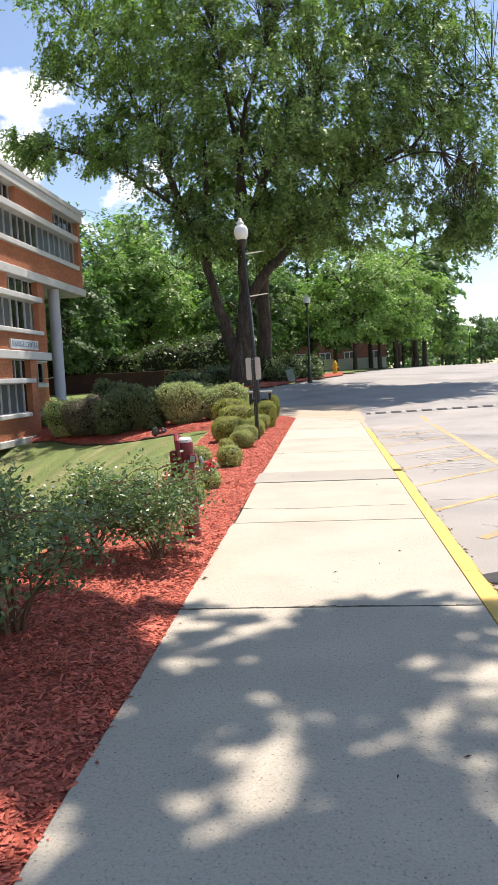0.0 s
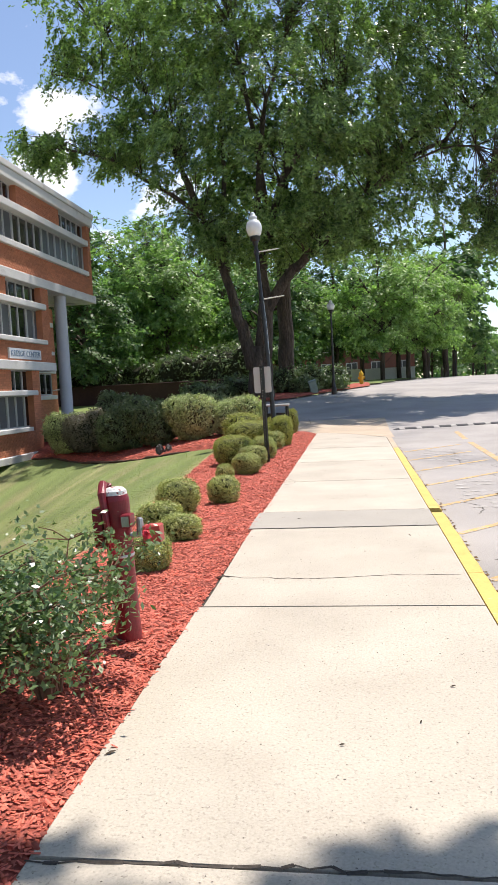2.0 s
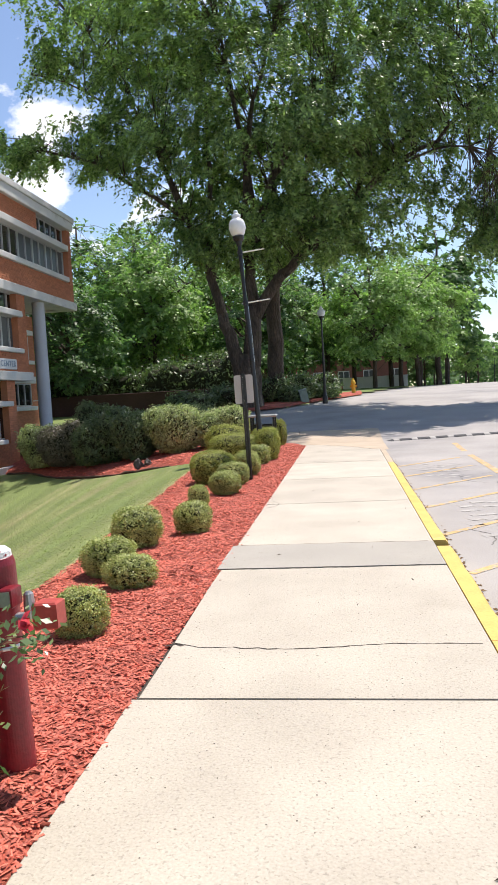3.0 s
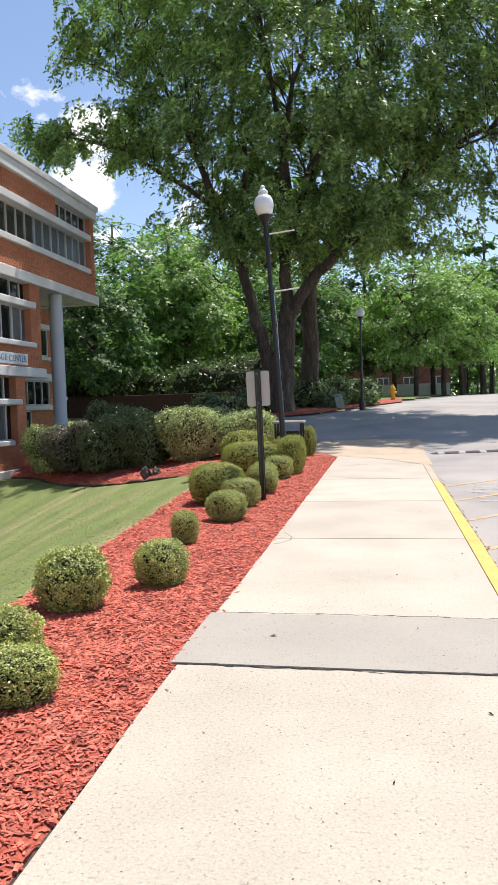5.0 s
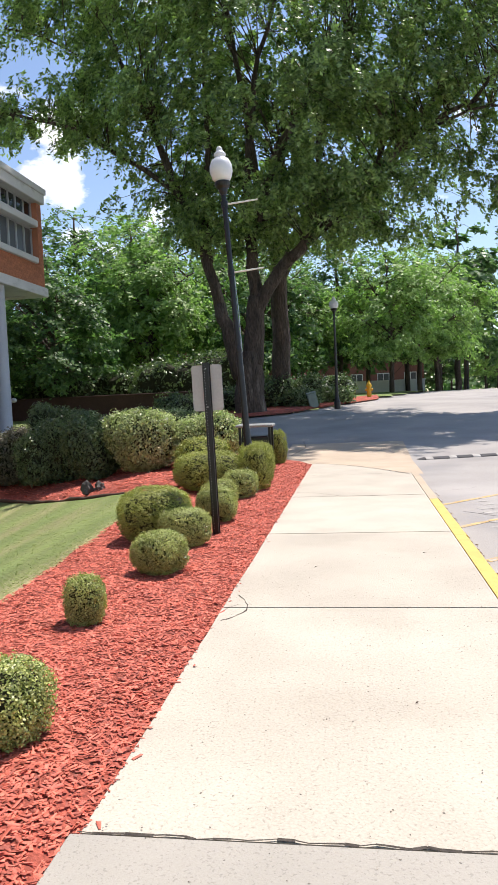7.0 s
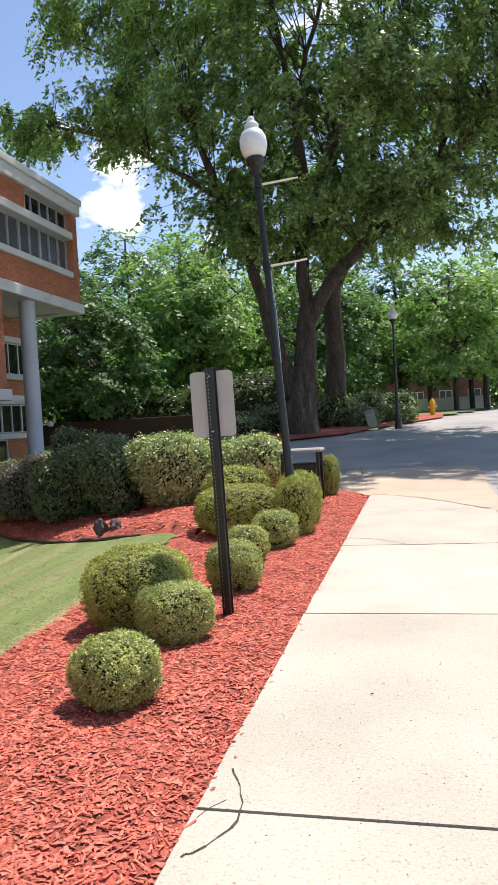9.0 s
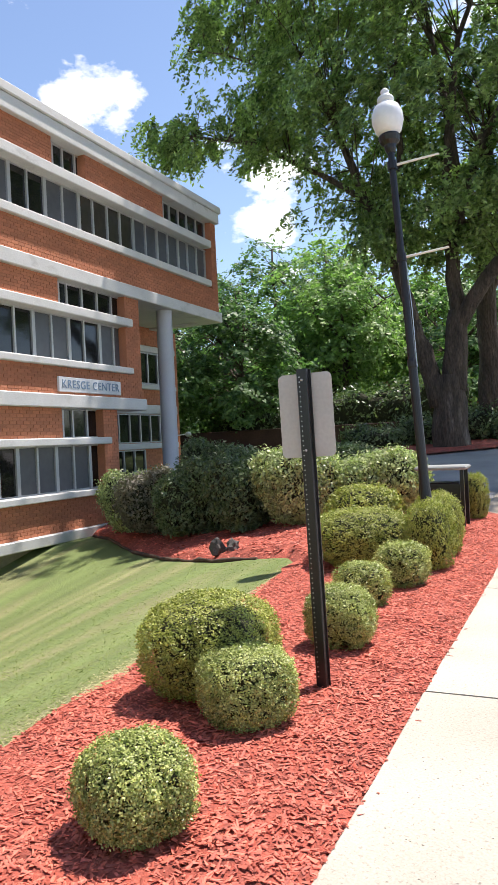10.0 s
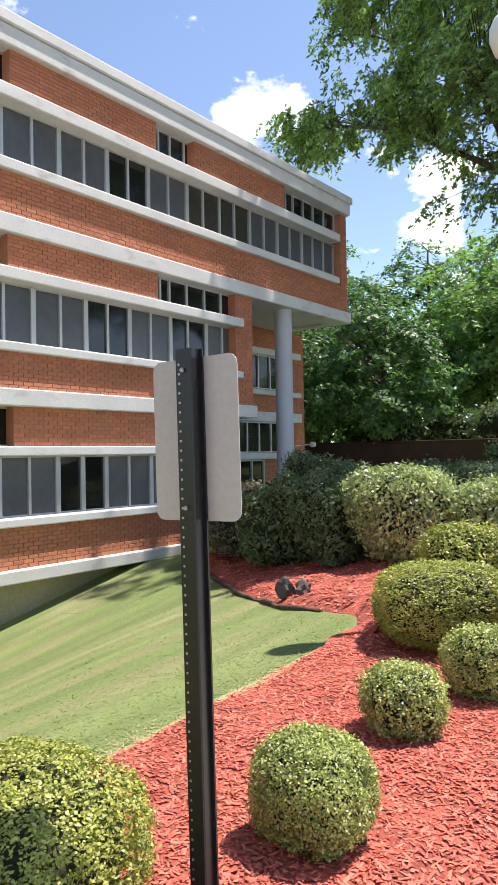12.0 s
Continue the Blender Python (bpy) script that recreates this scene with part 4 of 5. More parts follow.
def hedge(x0, x1, y, deep, tall, mat, seed, label, count=2400, leaf=0.062, cat="hedge"):
    """One loose hedge shrub of several rounded lobes: leaf tufts, a dark core painting the shade inside and a few
    stems.
    """
    cx, half = (x0 + x1) / 2, (x1 - x0) / 2
    z = ground_z(cx, y) + 0.02
    rng = np.random.default_rng(seed)
    lobes = [((0, 0, tall * 0.50), (half * 0.80, deep * 0.80, tall * 0.42))]
    for i in range(7):
        a = 0.9 * i + rng.uniform(-0.3, 0.3)
        r = rng.uniform(0.36, 0.52)
        zc = tall * rng.uniform(0.36, 0.68)
        lobes.append(((math.cos(a) * half * (1 - r), math.sin(a) * deep * (1 - r), zc), (half * r, deep * r, min(tall * 0.36, tall - zc))))
    ob = thing("hedge_shrub", (cx, y, z), label, cat, "hedge shrubs")
    p, n = lobe_points(rng, lobes, count * 2)
    part("foliage", sprigs(rng, p, n, 8, leaf, 0.5, 0.8, mat, 0.06, 1.6, 1.8), None, ob)
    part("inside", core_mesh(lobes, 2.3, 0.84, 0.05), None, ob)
    o = new("stem", BOX_STEM)
    o.parent = ob
    o.matrix_basis = Matrix.Diagonal((half, deep, tall * 0.6, 1))
    return ob


hedge(-9.8, -8.6, 24.6, 0.7, 1.35, LEAF_HEDGE, 71, "pale green hedge shrub beside the brick pier")
hedge(-8.9, -7.4, 23.9, 0.75, 1.35, LEAF_DRY, 72, "half-dead brownish hedge shrub with bare twigs")
hedge(-7.6, -6.2, 23.3, 0.75, 1.45, LEAF_DARK, 73, "dark green hedge shrub over mulch")
hedge(-6.4, -5.1, 23.1, 0.75, 1.35, LEAF_DARK, 74, "dark green hedge shrub over mulch")
hedge(-5.35, -3.85, 22.9, 0.85, 1.32, LEAF_HEDGE, 75, "full pale green hedge shrub, sunlit on top", 3200)
hedge(-4.1, -2.55, 23.4, 0.8, 1.12, LEAF_HEDGE, 76, "full pale green hedge shrub, sunlit on top", 3000)
hedge(-8.4, -6.4, 25.6, 0.9, 1.7, LEAF_DARK, 77, "tall dark shrub in the shade of trees")
hedge(-6.2, -4.0, 26.4, 0.9, 1.2, LEAF_DARK, 78, "dark shrub in the shade of trees")

# dark undergrowth behind the low wall
urng = random.Random(12)
for i in range(10):
    x, y, w = -35 + 3.1 * i, 47.5 + urng.uniform(-1, 2.5), urng.uniform(1.6, 2.2)
    hedge(x - w, x + w, y, 1.3, urng.uniform(2.0, 3.0), LEAF_DARK, 300 + i, "dark undergrowth shrub in deep shade under trees", 420, 0.20, "shrub")

# far bed by the drive
tagged(part("mulch_island", strip(steps(0, 1, 0.1), steps(-7, 0.95, 0.3), lambda u, x: (x, island_front(x) + 4.5 * u), lambda x, y: rise(y) + 0.02 + 0.10 * min(1.0, (y - island_front(x)) / 0.4)), MULCH), "red mulch island across the drive", "mulch bed", kind="structure")
part_edge = strip([0, 1], steps(-7, 0.95, 0.3), lambda u, x: (x, island_front(x) - 0.10 + 0.14 * u), lambda x, y: rise(y) + 0.05)
tagged(part("island_kerb", part_edge, DIRT), "low dark edging round the island bed", "kerb", kind="structure")
for x, y, w, h, s in ((-3.9, 39.6, 1.1, 1.3, 81), (-2.4, 40.6, 1.0, 1.25, 82), (-1.1, 42.0, 0.85, 1.15, 83), (-2.5, 38.9, 0.7, 0.7, 84), (-1.0, 41.0, 0.55, 0.6, 85), (-5.4, 38.0, 1.1, 0.9, 86), (-7.0, 37.2, 1.2, 0.8, 87)):
    hedge(x - w, x + w, y, w * 0.8, h, LEAF_DARK, s, "dark evergreen shrub in the island bed", 520, 0.14)


def rose(x, y, tall, seed, label):
    """Rose bush: arching canes, sprays of leaves and a few blooms."""
    rng = np.random.default_rng(seed)
    ob = thing("rose_bush", (x, y, 0.03), label, "rose bush", "roses")
    g = Geo()
    spots = []
    for i in range(13):
        g = Geo()
        a, lean = rng.uniform(0, 6.28), rng.uniform(0.25, 0.9)
        h = tall * rng.uniform(0.55, 1.0)
        p = [np.array([0.03 * math.cos(a), 0.03 * math.sin(a), -0.05])]
        for k in range(1, 6):
            t = k / 5
            p.append(np.array([lean * t ** 1.3 * math.cos(a) * tall, lean * t ** 1.3 * math.sin(a) * tall, h * t]) + rng.normal(0, 0.015, 3))
        g.tube(p, [0.011, 0.009, 0.008, 0.006, 0.005, 0.003], 5)
        for k in range(3, 6):
            for _ in range(4):
                b = rng.uniform(0, 6.28)
                e = p[k] + np.array([math.cos(b), math.sin(b), rng.uniform(-0.1, 0.5)]) * rng.uniform(0.08, 0.22)
                g.tube([p[k], (p[k] + e) / 2 + [0, 0, 0.015], e], [0.004, 0.003, 0.002], 4)
                spots.append(e)
        part("cane", g, TWIG_RED, ob, "thorny brown-green cane")
    spots = np.array(spots)
    n = 38
    c = (spots[:, None] + rng.normal(0, 0.05, (len(spots), n, 3))).reshape(-1, 3)
    c = c[c[:, 2] > 0.36 * tall * (1 - 0.35 * rng.random(len(c)))]
    part("foliage", quads("foliage", leaves(rng, c, np.tile([0, 0, 1.0], (len(c), 1)), 0.034, 0.55, 0.7), LEAF_ROSE), None, ob)
    for i in range(6):
        q = spots[rng.integers(len(spots))] + np.array([0, 0, 0.04])
        if q[2] < tall * 0.6:
            continue
        cc = q + rng.normal(0, 0.012, (14, 3))
        part("bloom", quads("bloom", leaves(rng, cc, rng.normal(0, 1, (14, 3)), 0.035, 0.8, 0.3), PETAL if i < 2 else PETAL_PALE), None, ob, "red rose" if i < 2 else "faded rose hip")
    return ob


rose(-1.26, 5.28, 0.64, 91, "leggy rose bush with small leaves in red mulch")
rose(-1.80, 5.40, 0.62, 92, "leggy rose bush with small leaves in red mulch")
rose(-1.68, 3.75, 0.80, 93, "shaded rose bush with sparse leaves in mulch")
rose(-1.85, 2.9, 0.78, 94, "shaded rose bush with sparse leaves in mulch")


def limb(g, start, end, r0, r1, sag, rng, n=7):
    s, e = np.array(start, float), np.array(end, float)
    pts = []
    for i in range(n):
        t = i / (n - 1)
        p = s + (e - s) * t
        p[2] += sag * math.sin(math.pi * t)
        if 0 < i < n - 1:
            p += rng.normal(0, 0.03 * np.linalg.norm(e - s) / n * 2, 3)
        pts.append(p)
    g.tube(pts, [r0 + (r1 - r0) * i / (n - 1) for i in range(n)], 9)
    return pts


def tree(name, at, limbs, clumps, per, leaf, mat, seed, label, droop=0.5, radius=0.75, slim=0.4, keep=None):
    """A tree from its main limbs (start, end, radii, sag) and clump centres, each tied to the nearest limb by a branch."""
    rng = np.random.default_rng(seed)
    ob = thing(name, at, label, "tree", "trees")
    g, nodes = Geo(), []
    for s, e, r0, r1, sag in limbs:
        nodes += limb(g, s, e, r0, r1, sag, rng)
    part("trunk", g, BARK, ob, "grey-brown furrowed trunk and limbs", smooth=True)
    nodes = np.array(nodes)
    tw, pts, nrms = Geo(), [], []
    middle = np.mean(np.array(clumps), axis=0)
    for c in clumps:
        d = np.linalg.norm(nodes - c, axis=1) + np.maximum(0, nodes[:, 2] - c[2]) * 0.6
        a = nodes[np.argsort(d)[rng.integers(0, 5) // 2]]
        mid = (a + c) / 2 + np.array([0, 0, 0.12 * np.linalg.norm(c - a)])
        tw.tube([a, mid, c], [0.028, 0.016, 0.005], 3)
        r = radius * rng.uniform(0.65, 1.3)
        out = (c - middle) / (np.linalg.norm(c - middle) + 1e-6)
        # sprays arch outward from the clump and hang at their ends
        for _ in range(9):
            k = int(per / 9 * rng.uniform(0.6, 1.4)) + 1
            b = rng.uniform(0, 2 * np.pi)
            way = np.array([math.cos(b), math.sin(b), 0]) + 0.5 * np.array([out[0], out[1], 0])
            L = r * rng.uniform(0.7, 1.5)
            t = rng.random(k) ** 0.8
            p = c + rng.normal(0, 0.22 * r, 3) + way * (L * t * (1 - 0.25 * t))[:, None]
            p[:, 2] += L * (0.30 * t - droop * 1.15 * t * t)
            p += rng.normal(0, 0.075 * r, (k, 3))
            pts.append(p)
            nrms.append(np.tile(np.array([0, 0, 0.9]) + 0.55 * out + 0.25 * way, (k, 1)))
    tagged(part("branchwork", tw, TWIG, ob), kind="stuff")
    pts, nrms = np.concatenate(pts), np.concatenate(nrms)
    if keep:
        ok = keep(pts)
        pts, nrms = pts[ok], nrms[ok]
    part("crown", quads("crown", leaves(rng, pts, nrms, leaf, slim, 0.5), mat), None, ob)
    return ob


def crown_points(rng, n, centre, radii, hollow=0.45, low=-0.75):
    out = []
    while len(out) < n:
        d = rng.normal(0, 1, 3)
        d /= np.linalg.norm(d)
        if d[2] < low:
            continue
        k = hollow + (1 - hollow) * rng.random() ** 0.6
        w = 1 + 0.22 * noise.noise(Vector(d * 2.3) + Vector((centre[0], centre[1], 0)))
        out.append(np.array(centre) + d * np.array(radii) * k * w)
    return out


# the great oak by the drive
rng = np.random.default_rng(101)
OAK = (-4.25, 36.2, rise(36.6) - 0.05)
pts = crown_points(rng, 700, (1.2, -0.2, 14.2), (7.4, 6.7, 9.4), 0.25, -0.72)
pts += crown_points(rng, 60, (-6.4, -0.5, 12.2), (3.2, 2.6, 1.5), 0.2, -1)
pts += crown_points(rng, 100, (-5.6, 0.0, 18.2), (4.6, 4.0, 3.0), 0.2, -1)
pts += crown_points(rng, 24, (-10.0, 0.0, 12.5), (1.5, 1.4, 0.8), 0.1, -1)
pts += crown_points(rng, 14, (-8.0, 0.2, 16.4), (2.4, 1.8, 1.3), 0.1, -1)
pts += crown_points(rng, 210, (8.2, -1.5, 12.0), (5.2, 4.4, 4.6), 0.2, -1)
pts += crown_points(rng, 110, (9.0, 0.0, 17.5), (4.2, 4.0, 4.0), 0.2, -1)
pts += crown_points(rng, 60, (10.8, -1.8, 8.0), (2.2, 2.2, 2.2), 0.2, -1)
pts += crown_points(rng, 120, (2.6, 1.2, 8.0), (5.0, 4.2, 1.7), 0.2, -1)
pts += crown_points(rng, 26, (-2.4, 0.4, 8.6), (1.5, 2.4, 1.6), 0.2, -1)
pts += crown_points(rng, 24, (-1.6, -1.0, 7.4), (1.3, 2.0, 0.9), 0.2, -1)
pts += crown_points(rng, 20, (10.6, -2.0, 6.6), (1.5, 1.6, 0.9), 0.2, -1)
pts += crown_points(rng, 26, (3.4, -3.0, 7.6), (3.2, 1.0, 0.9), 0.2, -1)
pts = [p for p in pts if not (p[0] < -4.8 and p[2] < 11.0) and not (p[0] < -3.0 and p[2] < 8.4) and p[2] > (5.6 if p[0] > 8 else 6.3)]
tree("oak_tree", OAK, [
    ((0, 0, -0.3), (0.0, 0, 2.5), 0.66, 0.50, 0), ((-0.30, 0, 1.5), (-1.0, -0.2, 4.4), 0.36, 0.24, 0), ((-1.0, -0.2, 4.3), (-2.1, -0.5, 8.2), 0.23, 0.15, 0.2), ((-2.1, -0.5, 8.1), (-3.4, -0.6, 11.5), 0.14, 0.08, 0.2),
    ((0.15, 0, 2.0), (0.45, 0, 4.6), 0.44, 0.33, 0), ((0.45, 0, 4.4), (0.15, 0.3, 8.2), 0.27, 0.20, 0), ((0.15, 0.3, 8.1), (0.7, 0.4, 13.2), 0.19, 0.10, 0), ((0.6, 0.4, 12.8), (2.4, 0.4, 18), 0.10, 0.04, 0.3),
    ((0.35, 0, 4.0), (1.9, -0.5, 6.0), 0.28, 0.22, 0.15), ((1.85, -0.5, 5.9), (3.8, -0.9, 7.2), 0.22, 0.18, 0.1), ((3.7, -0.9, 7.1), (8.6, -2, 10.5), 0.17, 0.07, 0.6),
    ((0.3, 0.2, 7.0), (1.6, -0.2, 10.3), 0.20, 0.16, 0), ((1.6, -0.2, 10.2), (4.4, -0.6, 13.6), 0.16, 0.08, 0.2), ((0.6, 0.3, 9), (-0.8, 1.0, 19), 0.15, 0.05, 0),
    ((-2.3, -0.5, 8.6), (-10.2, -0.4, 12.6), 0.11, 0.04, 0.9), ((-1.3, -0.3, 6), (-1.4, 1.0, 15), 0.15, 0.06, 0), ((3.0, -0.7, 6.8), (3.2, 2.5, 14), 0.13, 0.06, 0.3),
    ((-2.4, -0.4, 8.6), (-5.6, 1.2, 16), 0.10, 0.04, 0.2), ((8.4, -2, 10.4), (11.8, -2.5, 13.2), 0.07, 0.02, 0.3), ((6, -1.5, 9.2), (9.8, 1.5, 14.5), 0.08, 0.02, 0.4), ((7, -1.6, 9.8), (10.8, -3.4, 9.2), 0.06, 0.02, 0.5), ((5, -1.2, 8.3), (7.0, 0.8, 15.5), 0.10, 0.04, 0), ((-4.4, 0.8, 13), (-9.4, 0.2, 16.0), 0.06, 0.02, 0.6), ((-5.2, 1.0, 15), (-8.4, 0.2, 20.0), 0.06, 0.02, 0.2),
], pts, 200, 0.185, LEAF_OAK, 102, "huge spreading oak with a forked dark trunk", 1.0, 0.66, 0.42)


def plain_tree(seed, tall, wide, n, per, leaf, mat, label, bare=0.28):
    rng = np.random.default_rng(seed)
    lim = [((0, 0, -0.4), (0.1, 0, tall * 0.45), 0.019 * tall, 0.014 * tall, 0), ((0.1, 0, tall * 0.42), (0.0, 0.2, tall * 0.92), 0.014 * tall, 0.004 * tall, 0)]
    for i in range(6):
        a, z = rng.uniform(0, 6.28), tall * rng.uniform(0.3, 0.6)
        lim.append(((0.05, 0, z), (math.cos(a) * wide * 0.7, math.sin(a) * wide * 0.7, z + tall * rng.uniform(0.1, 0.3)), 0.011 * tall, 0.003 * tall, 0.2))
    mid, high = tall * (1 + bare) / 2, tall * (1 - bare) / 2
    pts = crown_points(rng, int(n * 0.6), (0, 0, mid), (wide * 0.82, wide * 0.82, high), 0.3, -0.9)
    for i in range(7):
        a, z = 0.9 * i + rng.uniform(-0.4, 0.4), mid + high * rng.uniform(-0.75, 0.45)
        reach = wide * rng.uniform(0.45, 0.7)
        pts += crown_points(rng, int(n * 0.08), (math.cos(a) * reach, math.sin(a) * reach, z), (wide * 0.42, wide * 0.42, high * 0.26), 0.2, -1)
    return tree("tree", (0, 0, 0), lim, pts, per, leaf, mat, seed + 1, label, 0.55, wide * 0.18, 0.5)


A = plain_tree(201, 13, 4.8, 230, 72, 0.29, LEAF_TREE_A, "tall dark green tree behind the hedge", 0.12)
B = plain_tree(205, 11, 4.6, 220, 72, 0.28, LEAF_TREE_B, "light green leafy tree in full sun", 0.17)
C = plain_tree(209, 9, 4.0, 200, 72, 0.27, LEAF_TREE_A, "dark shade tree with low branches", 0.04)
A_FAR = plain_tree(221, 13, 4.8, 90, 62, 0.50, LEAF_TREE_A, "distant dark green tree along the street", 0.12)
B_FAR = plain_tree(225, 11, 4.6, 90, 62, 0.48, LEAF_TREE_B, "distant light green tree along the street", 0.17)
C_FAR = plain_tree(229, 9, 4.0, 90, 62, 0.44, LEAF_TREE_A, "distant dark tree with low branches", 0.04)
FAR_OF = {A: A_FAR, B: B_FAR, C: C_FAR}
first = {A: True, B: True, C: True, A_FAR: True, B_FAR: True, C_FAR: True}


def plant(src, x, y, s, turn):
    z = rise(y) - 0.1
    m = pose(x, y, z, 0, 0, turn)
    if y > 75:
        src = FAR_OF[src]
    if first.pop(src, False):
        src.matrix_world = m @ Matrix.Scale(s, 4)
        return
    o = copy_thing(src, m)
    o.scale = (s, s, s)


for src, x, y, s, turn in (
        (A, -24.5, 70, 1.40, 0), (B, -15.5, 58, 1.25, 30), (A, -31, 64, 1.35, 80), (C, -20, 54, 1.25, 120), (B, -10.5, 66, 1.25, 200), (A, -18.5, 74, 1.4, 250),
        (B, -13.4, 54, 0.98, 20), (C, -16.5, 46, 1.0, 140), (C, -6.4, 56, 1.1, 220), (A, -37, 56, 1.3, 300), (C, -26, 48, 1.15, 10), (C, -21, 42.5, 1.0, 75), (A, -29, 44, 1.0, 200), (C, -25, 38.5, 1.0, 95),
        (A, -6, 76, 1.15, 130), (B, 2.2, 58, 0.9, 60), (A, -1.5, 68, 1.05, 10), (B, 4.6, 64, 1.0, 170), (B, 6.5, 70, 1.05, 260), (A, 5.0, 84, 1.15, 40), (A, 10.0, 84, 1.38, 330), (B, 7.5, 78, 1.2, 75), (A, 12.5, 96, 1.3, 210), (A, 1.0, 80, 1.0, 15), (B, -4.5, 63, 0.95, 310),
        (B, 13.5, 118, 0.75, 20), (B, 19, 112, 0.7, 110), (C, 25, 122, 0.95, 200), (A, 31, 128, 0.8, 290), (B, 37, 125, 0.75, 35), (A, 46, 130, 0.8, 85), 
        (C, 40, 112, 0.9, 60), (A, -14, 95, 1.4, 160), (A, -26, 88, 1.45, 260), (C, 21, 133, 1.0, 80), (C, 29, 138, 1.0, 180), (C, 36, 140, 1.0, 20), (A, 23.5, 82, 0.75, 20), (A, 29, 90, 0.8, 140), (B, 16, 104, 0.7, 200), (C, 11, 108, 0.9, 280)):
    plant(src, x, y, s, turn)
second = tree("oak_tree", (-3.35, 39.8, rise(39.8)), [((0, 0, -0.3), (0.1, 0, 6.5), 0.45, 0.34, 0), ((0.1, 0, 6.3), (0.5, 0.5, 13), 0.33, 0.12, 0), ((0.1, 0, 5.5), (2.5, 1, 9.5), 0.2, 0.1, 0.3)],
              crown_points(np.random.default_rng(7), 90, (0.8, 1.5, 10.5), (5, 4, 5), 0.3, -0.7), 150, 0.26, LEAF_OAK, 111, "dark second oak trunk behind the great oak", 0.7, 0.8, 0.42)

# tree over the start of the walk, known by its shade
rng = np.random.default_rng(131)
tree("shade_tree", (-3.7, -2.2, -0.4), [((0, 0, 0), (0, 0, 6), 0.35, 0.26, 0), ((0, 0, 5.5), (1.5, 1, 11), 0.22, 0.08, 0), ((0, 0, 5), (5.5, 4.0, 9.8), 0.20, 0.06, 0.6), ((0, 0, 5), (7.5, 1.5, 9.8), 0.20, 0.06, 0.6)],
     [np.array([rng.uniform(0.5, 9), rng.uniform(7.6, 10.6), rng.uniform(9.6, 10.8)]) for _ in range(52)] + [p for p in crown_points(rng, 96, (4.8, 4.7, 10.2), (7.2, 5.7, 2.2), 0.1, -1) if p[1] - 0.392 * p[2] < 6.9] + [np.array([rng.uniform(2.2, 4.6), rng.uniform(6.4, 9.0), rng.uniform(9.4, 10.6)]) for _ in range(26)] + [np.array([rng.uniform(2.4, 4.4), rng.uniform(9.0, 10.2), rng.uniform(9.8, 10.6)]) for _ in range(18)], 165, 0.215, LEAF_OAK, 132, "broad tree shading the start of the walk", 0.3, 0.75, 0.5,
     keep=lambda p: p[:, 1] - 0.392 * p[:, 2] < 6.45 + 0.16 * np.sin(2.1 * p[:, 0]) + 0.10 * np.sin(5.3 * p[:, 0] + 1))


# ---- street furniture ----
def lamp_post(x, y, z, tall, lean, label, arms=True):
    """Black post with an acorn globe and two banner arms."""
    ob = thing("street_lamp", (x, y, z), label, "street lamp", "street lamps")
    ob.matrix_world = pose(x, y, z, lean * 0.7, lean, 0)
    k = tall / 5.65
    part("post", Geo().lathe([(0.13, -0.05), (0.13, 0.25), (0.10, 0.32), (0.075, 0.5), (0.058, 0.9), (0.055, 2.2), (0.062, 2.22), (0.062, 2.28), (0.048, 2.32), (0.042, 4.9 * k)], 16), BLACK_PAINT, ob, smooth=False)
    part("fitter", Geo().lathe([(0.05, 4.88 * k), (0.07, 4.93 * k), (0.075, 4.98 * k), (0.12, 5.02 * k), (0.135, 5.08 * k), (0.13, 5.1 * k)], 18), BLACK_PAINT, ob)
    globe = part("globe", Geo().lathe([(0.11, 5.10 * k), (0.16, 5.16 * k), (0.195, 5.28 * k), (0.19, 5.38 * k), (0.15, 5.47 * k), (0.09, 5.51 * k), (0.085, 5.53 * k), (0.10, 5.545 * k)], 24), GLOBE, ob, "white acorn globe", smooth=True)
    part("finial", Geo().lathe([(0.088, 5.53 * k), (0.105, 5.55 * k), (0.10, 5.585 * k), (0.062, 5.62 * k), (0.046, 5.635 * k), (0.054, 5.655 * k), (0.050, 5.68 * k), (0.030, 5.70 * k), (0.008, 5.71 * k)], 16), GLOBE, globe, smooth=True)
    if arms:
        for h in (4.72 * k, 3.56 * k):
            part("banner_arm", Geo().tube([(0.03, 0, h), (0.3, 0.05, h + 0.02), (0.56, 0.1, h + 0.04)], [0.017, 0.015, 0.013], 8), BAR_METAL, ob, "pale metal banner arm")
            part("clamp", Geo().lathe([(0.062, h - 0.05), (0.062, h + 0.05)], 12), BLACK_PAINT, ob)
        part("conduit", Geo().tube([(0.06, -0.03, 2.2), (0.07, -0.03, 2.9), (0.055, -0.02, 3.5)], [0.006] * 3, 5), STEEL, ob)
    return ob


lamp_post(-1.86, 20.1, 0.0, 5.66, -3.5, "black lamp post with white acorn globe and banner arms")
lamp_post(-0.9, 38.0, rise(38.0), 4.5, 0, "black lamp post with white acorn globe across the drive", False)
for x, y in ((12.5, 95), (20.5, 108), (28, 112)):
    lamp_post(x, y, rise(y), 5.0, 0, "distant black lamp post with a white globe", False)

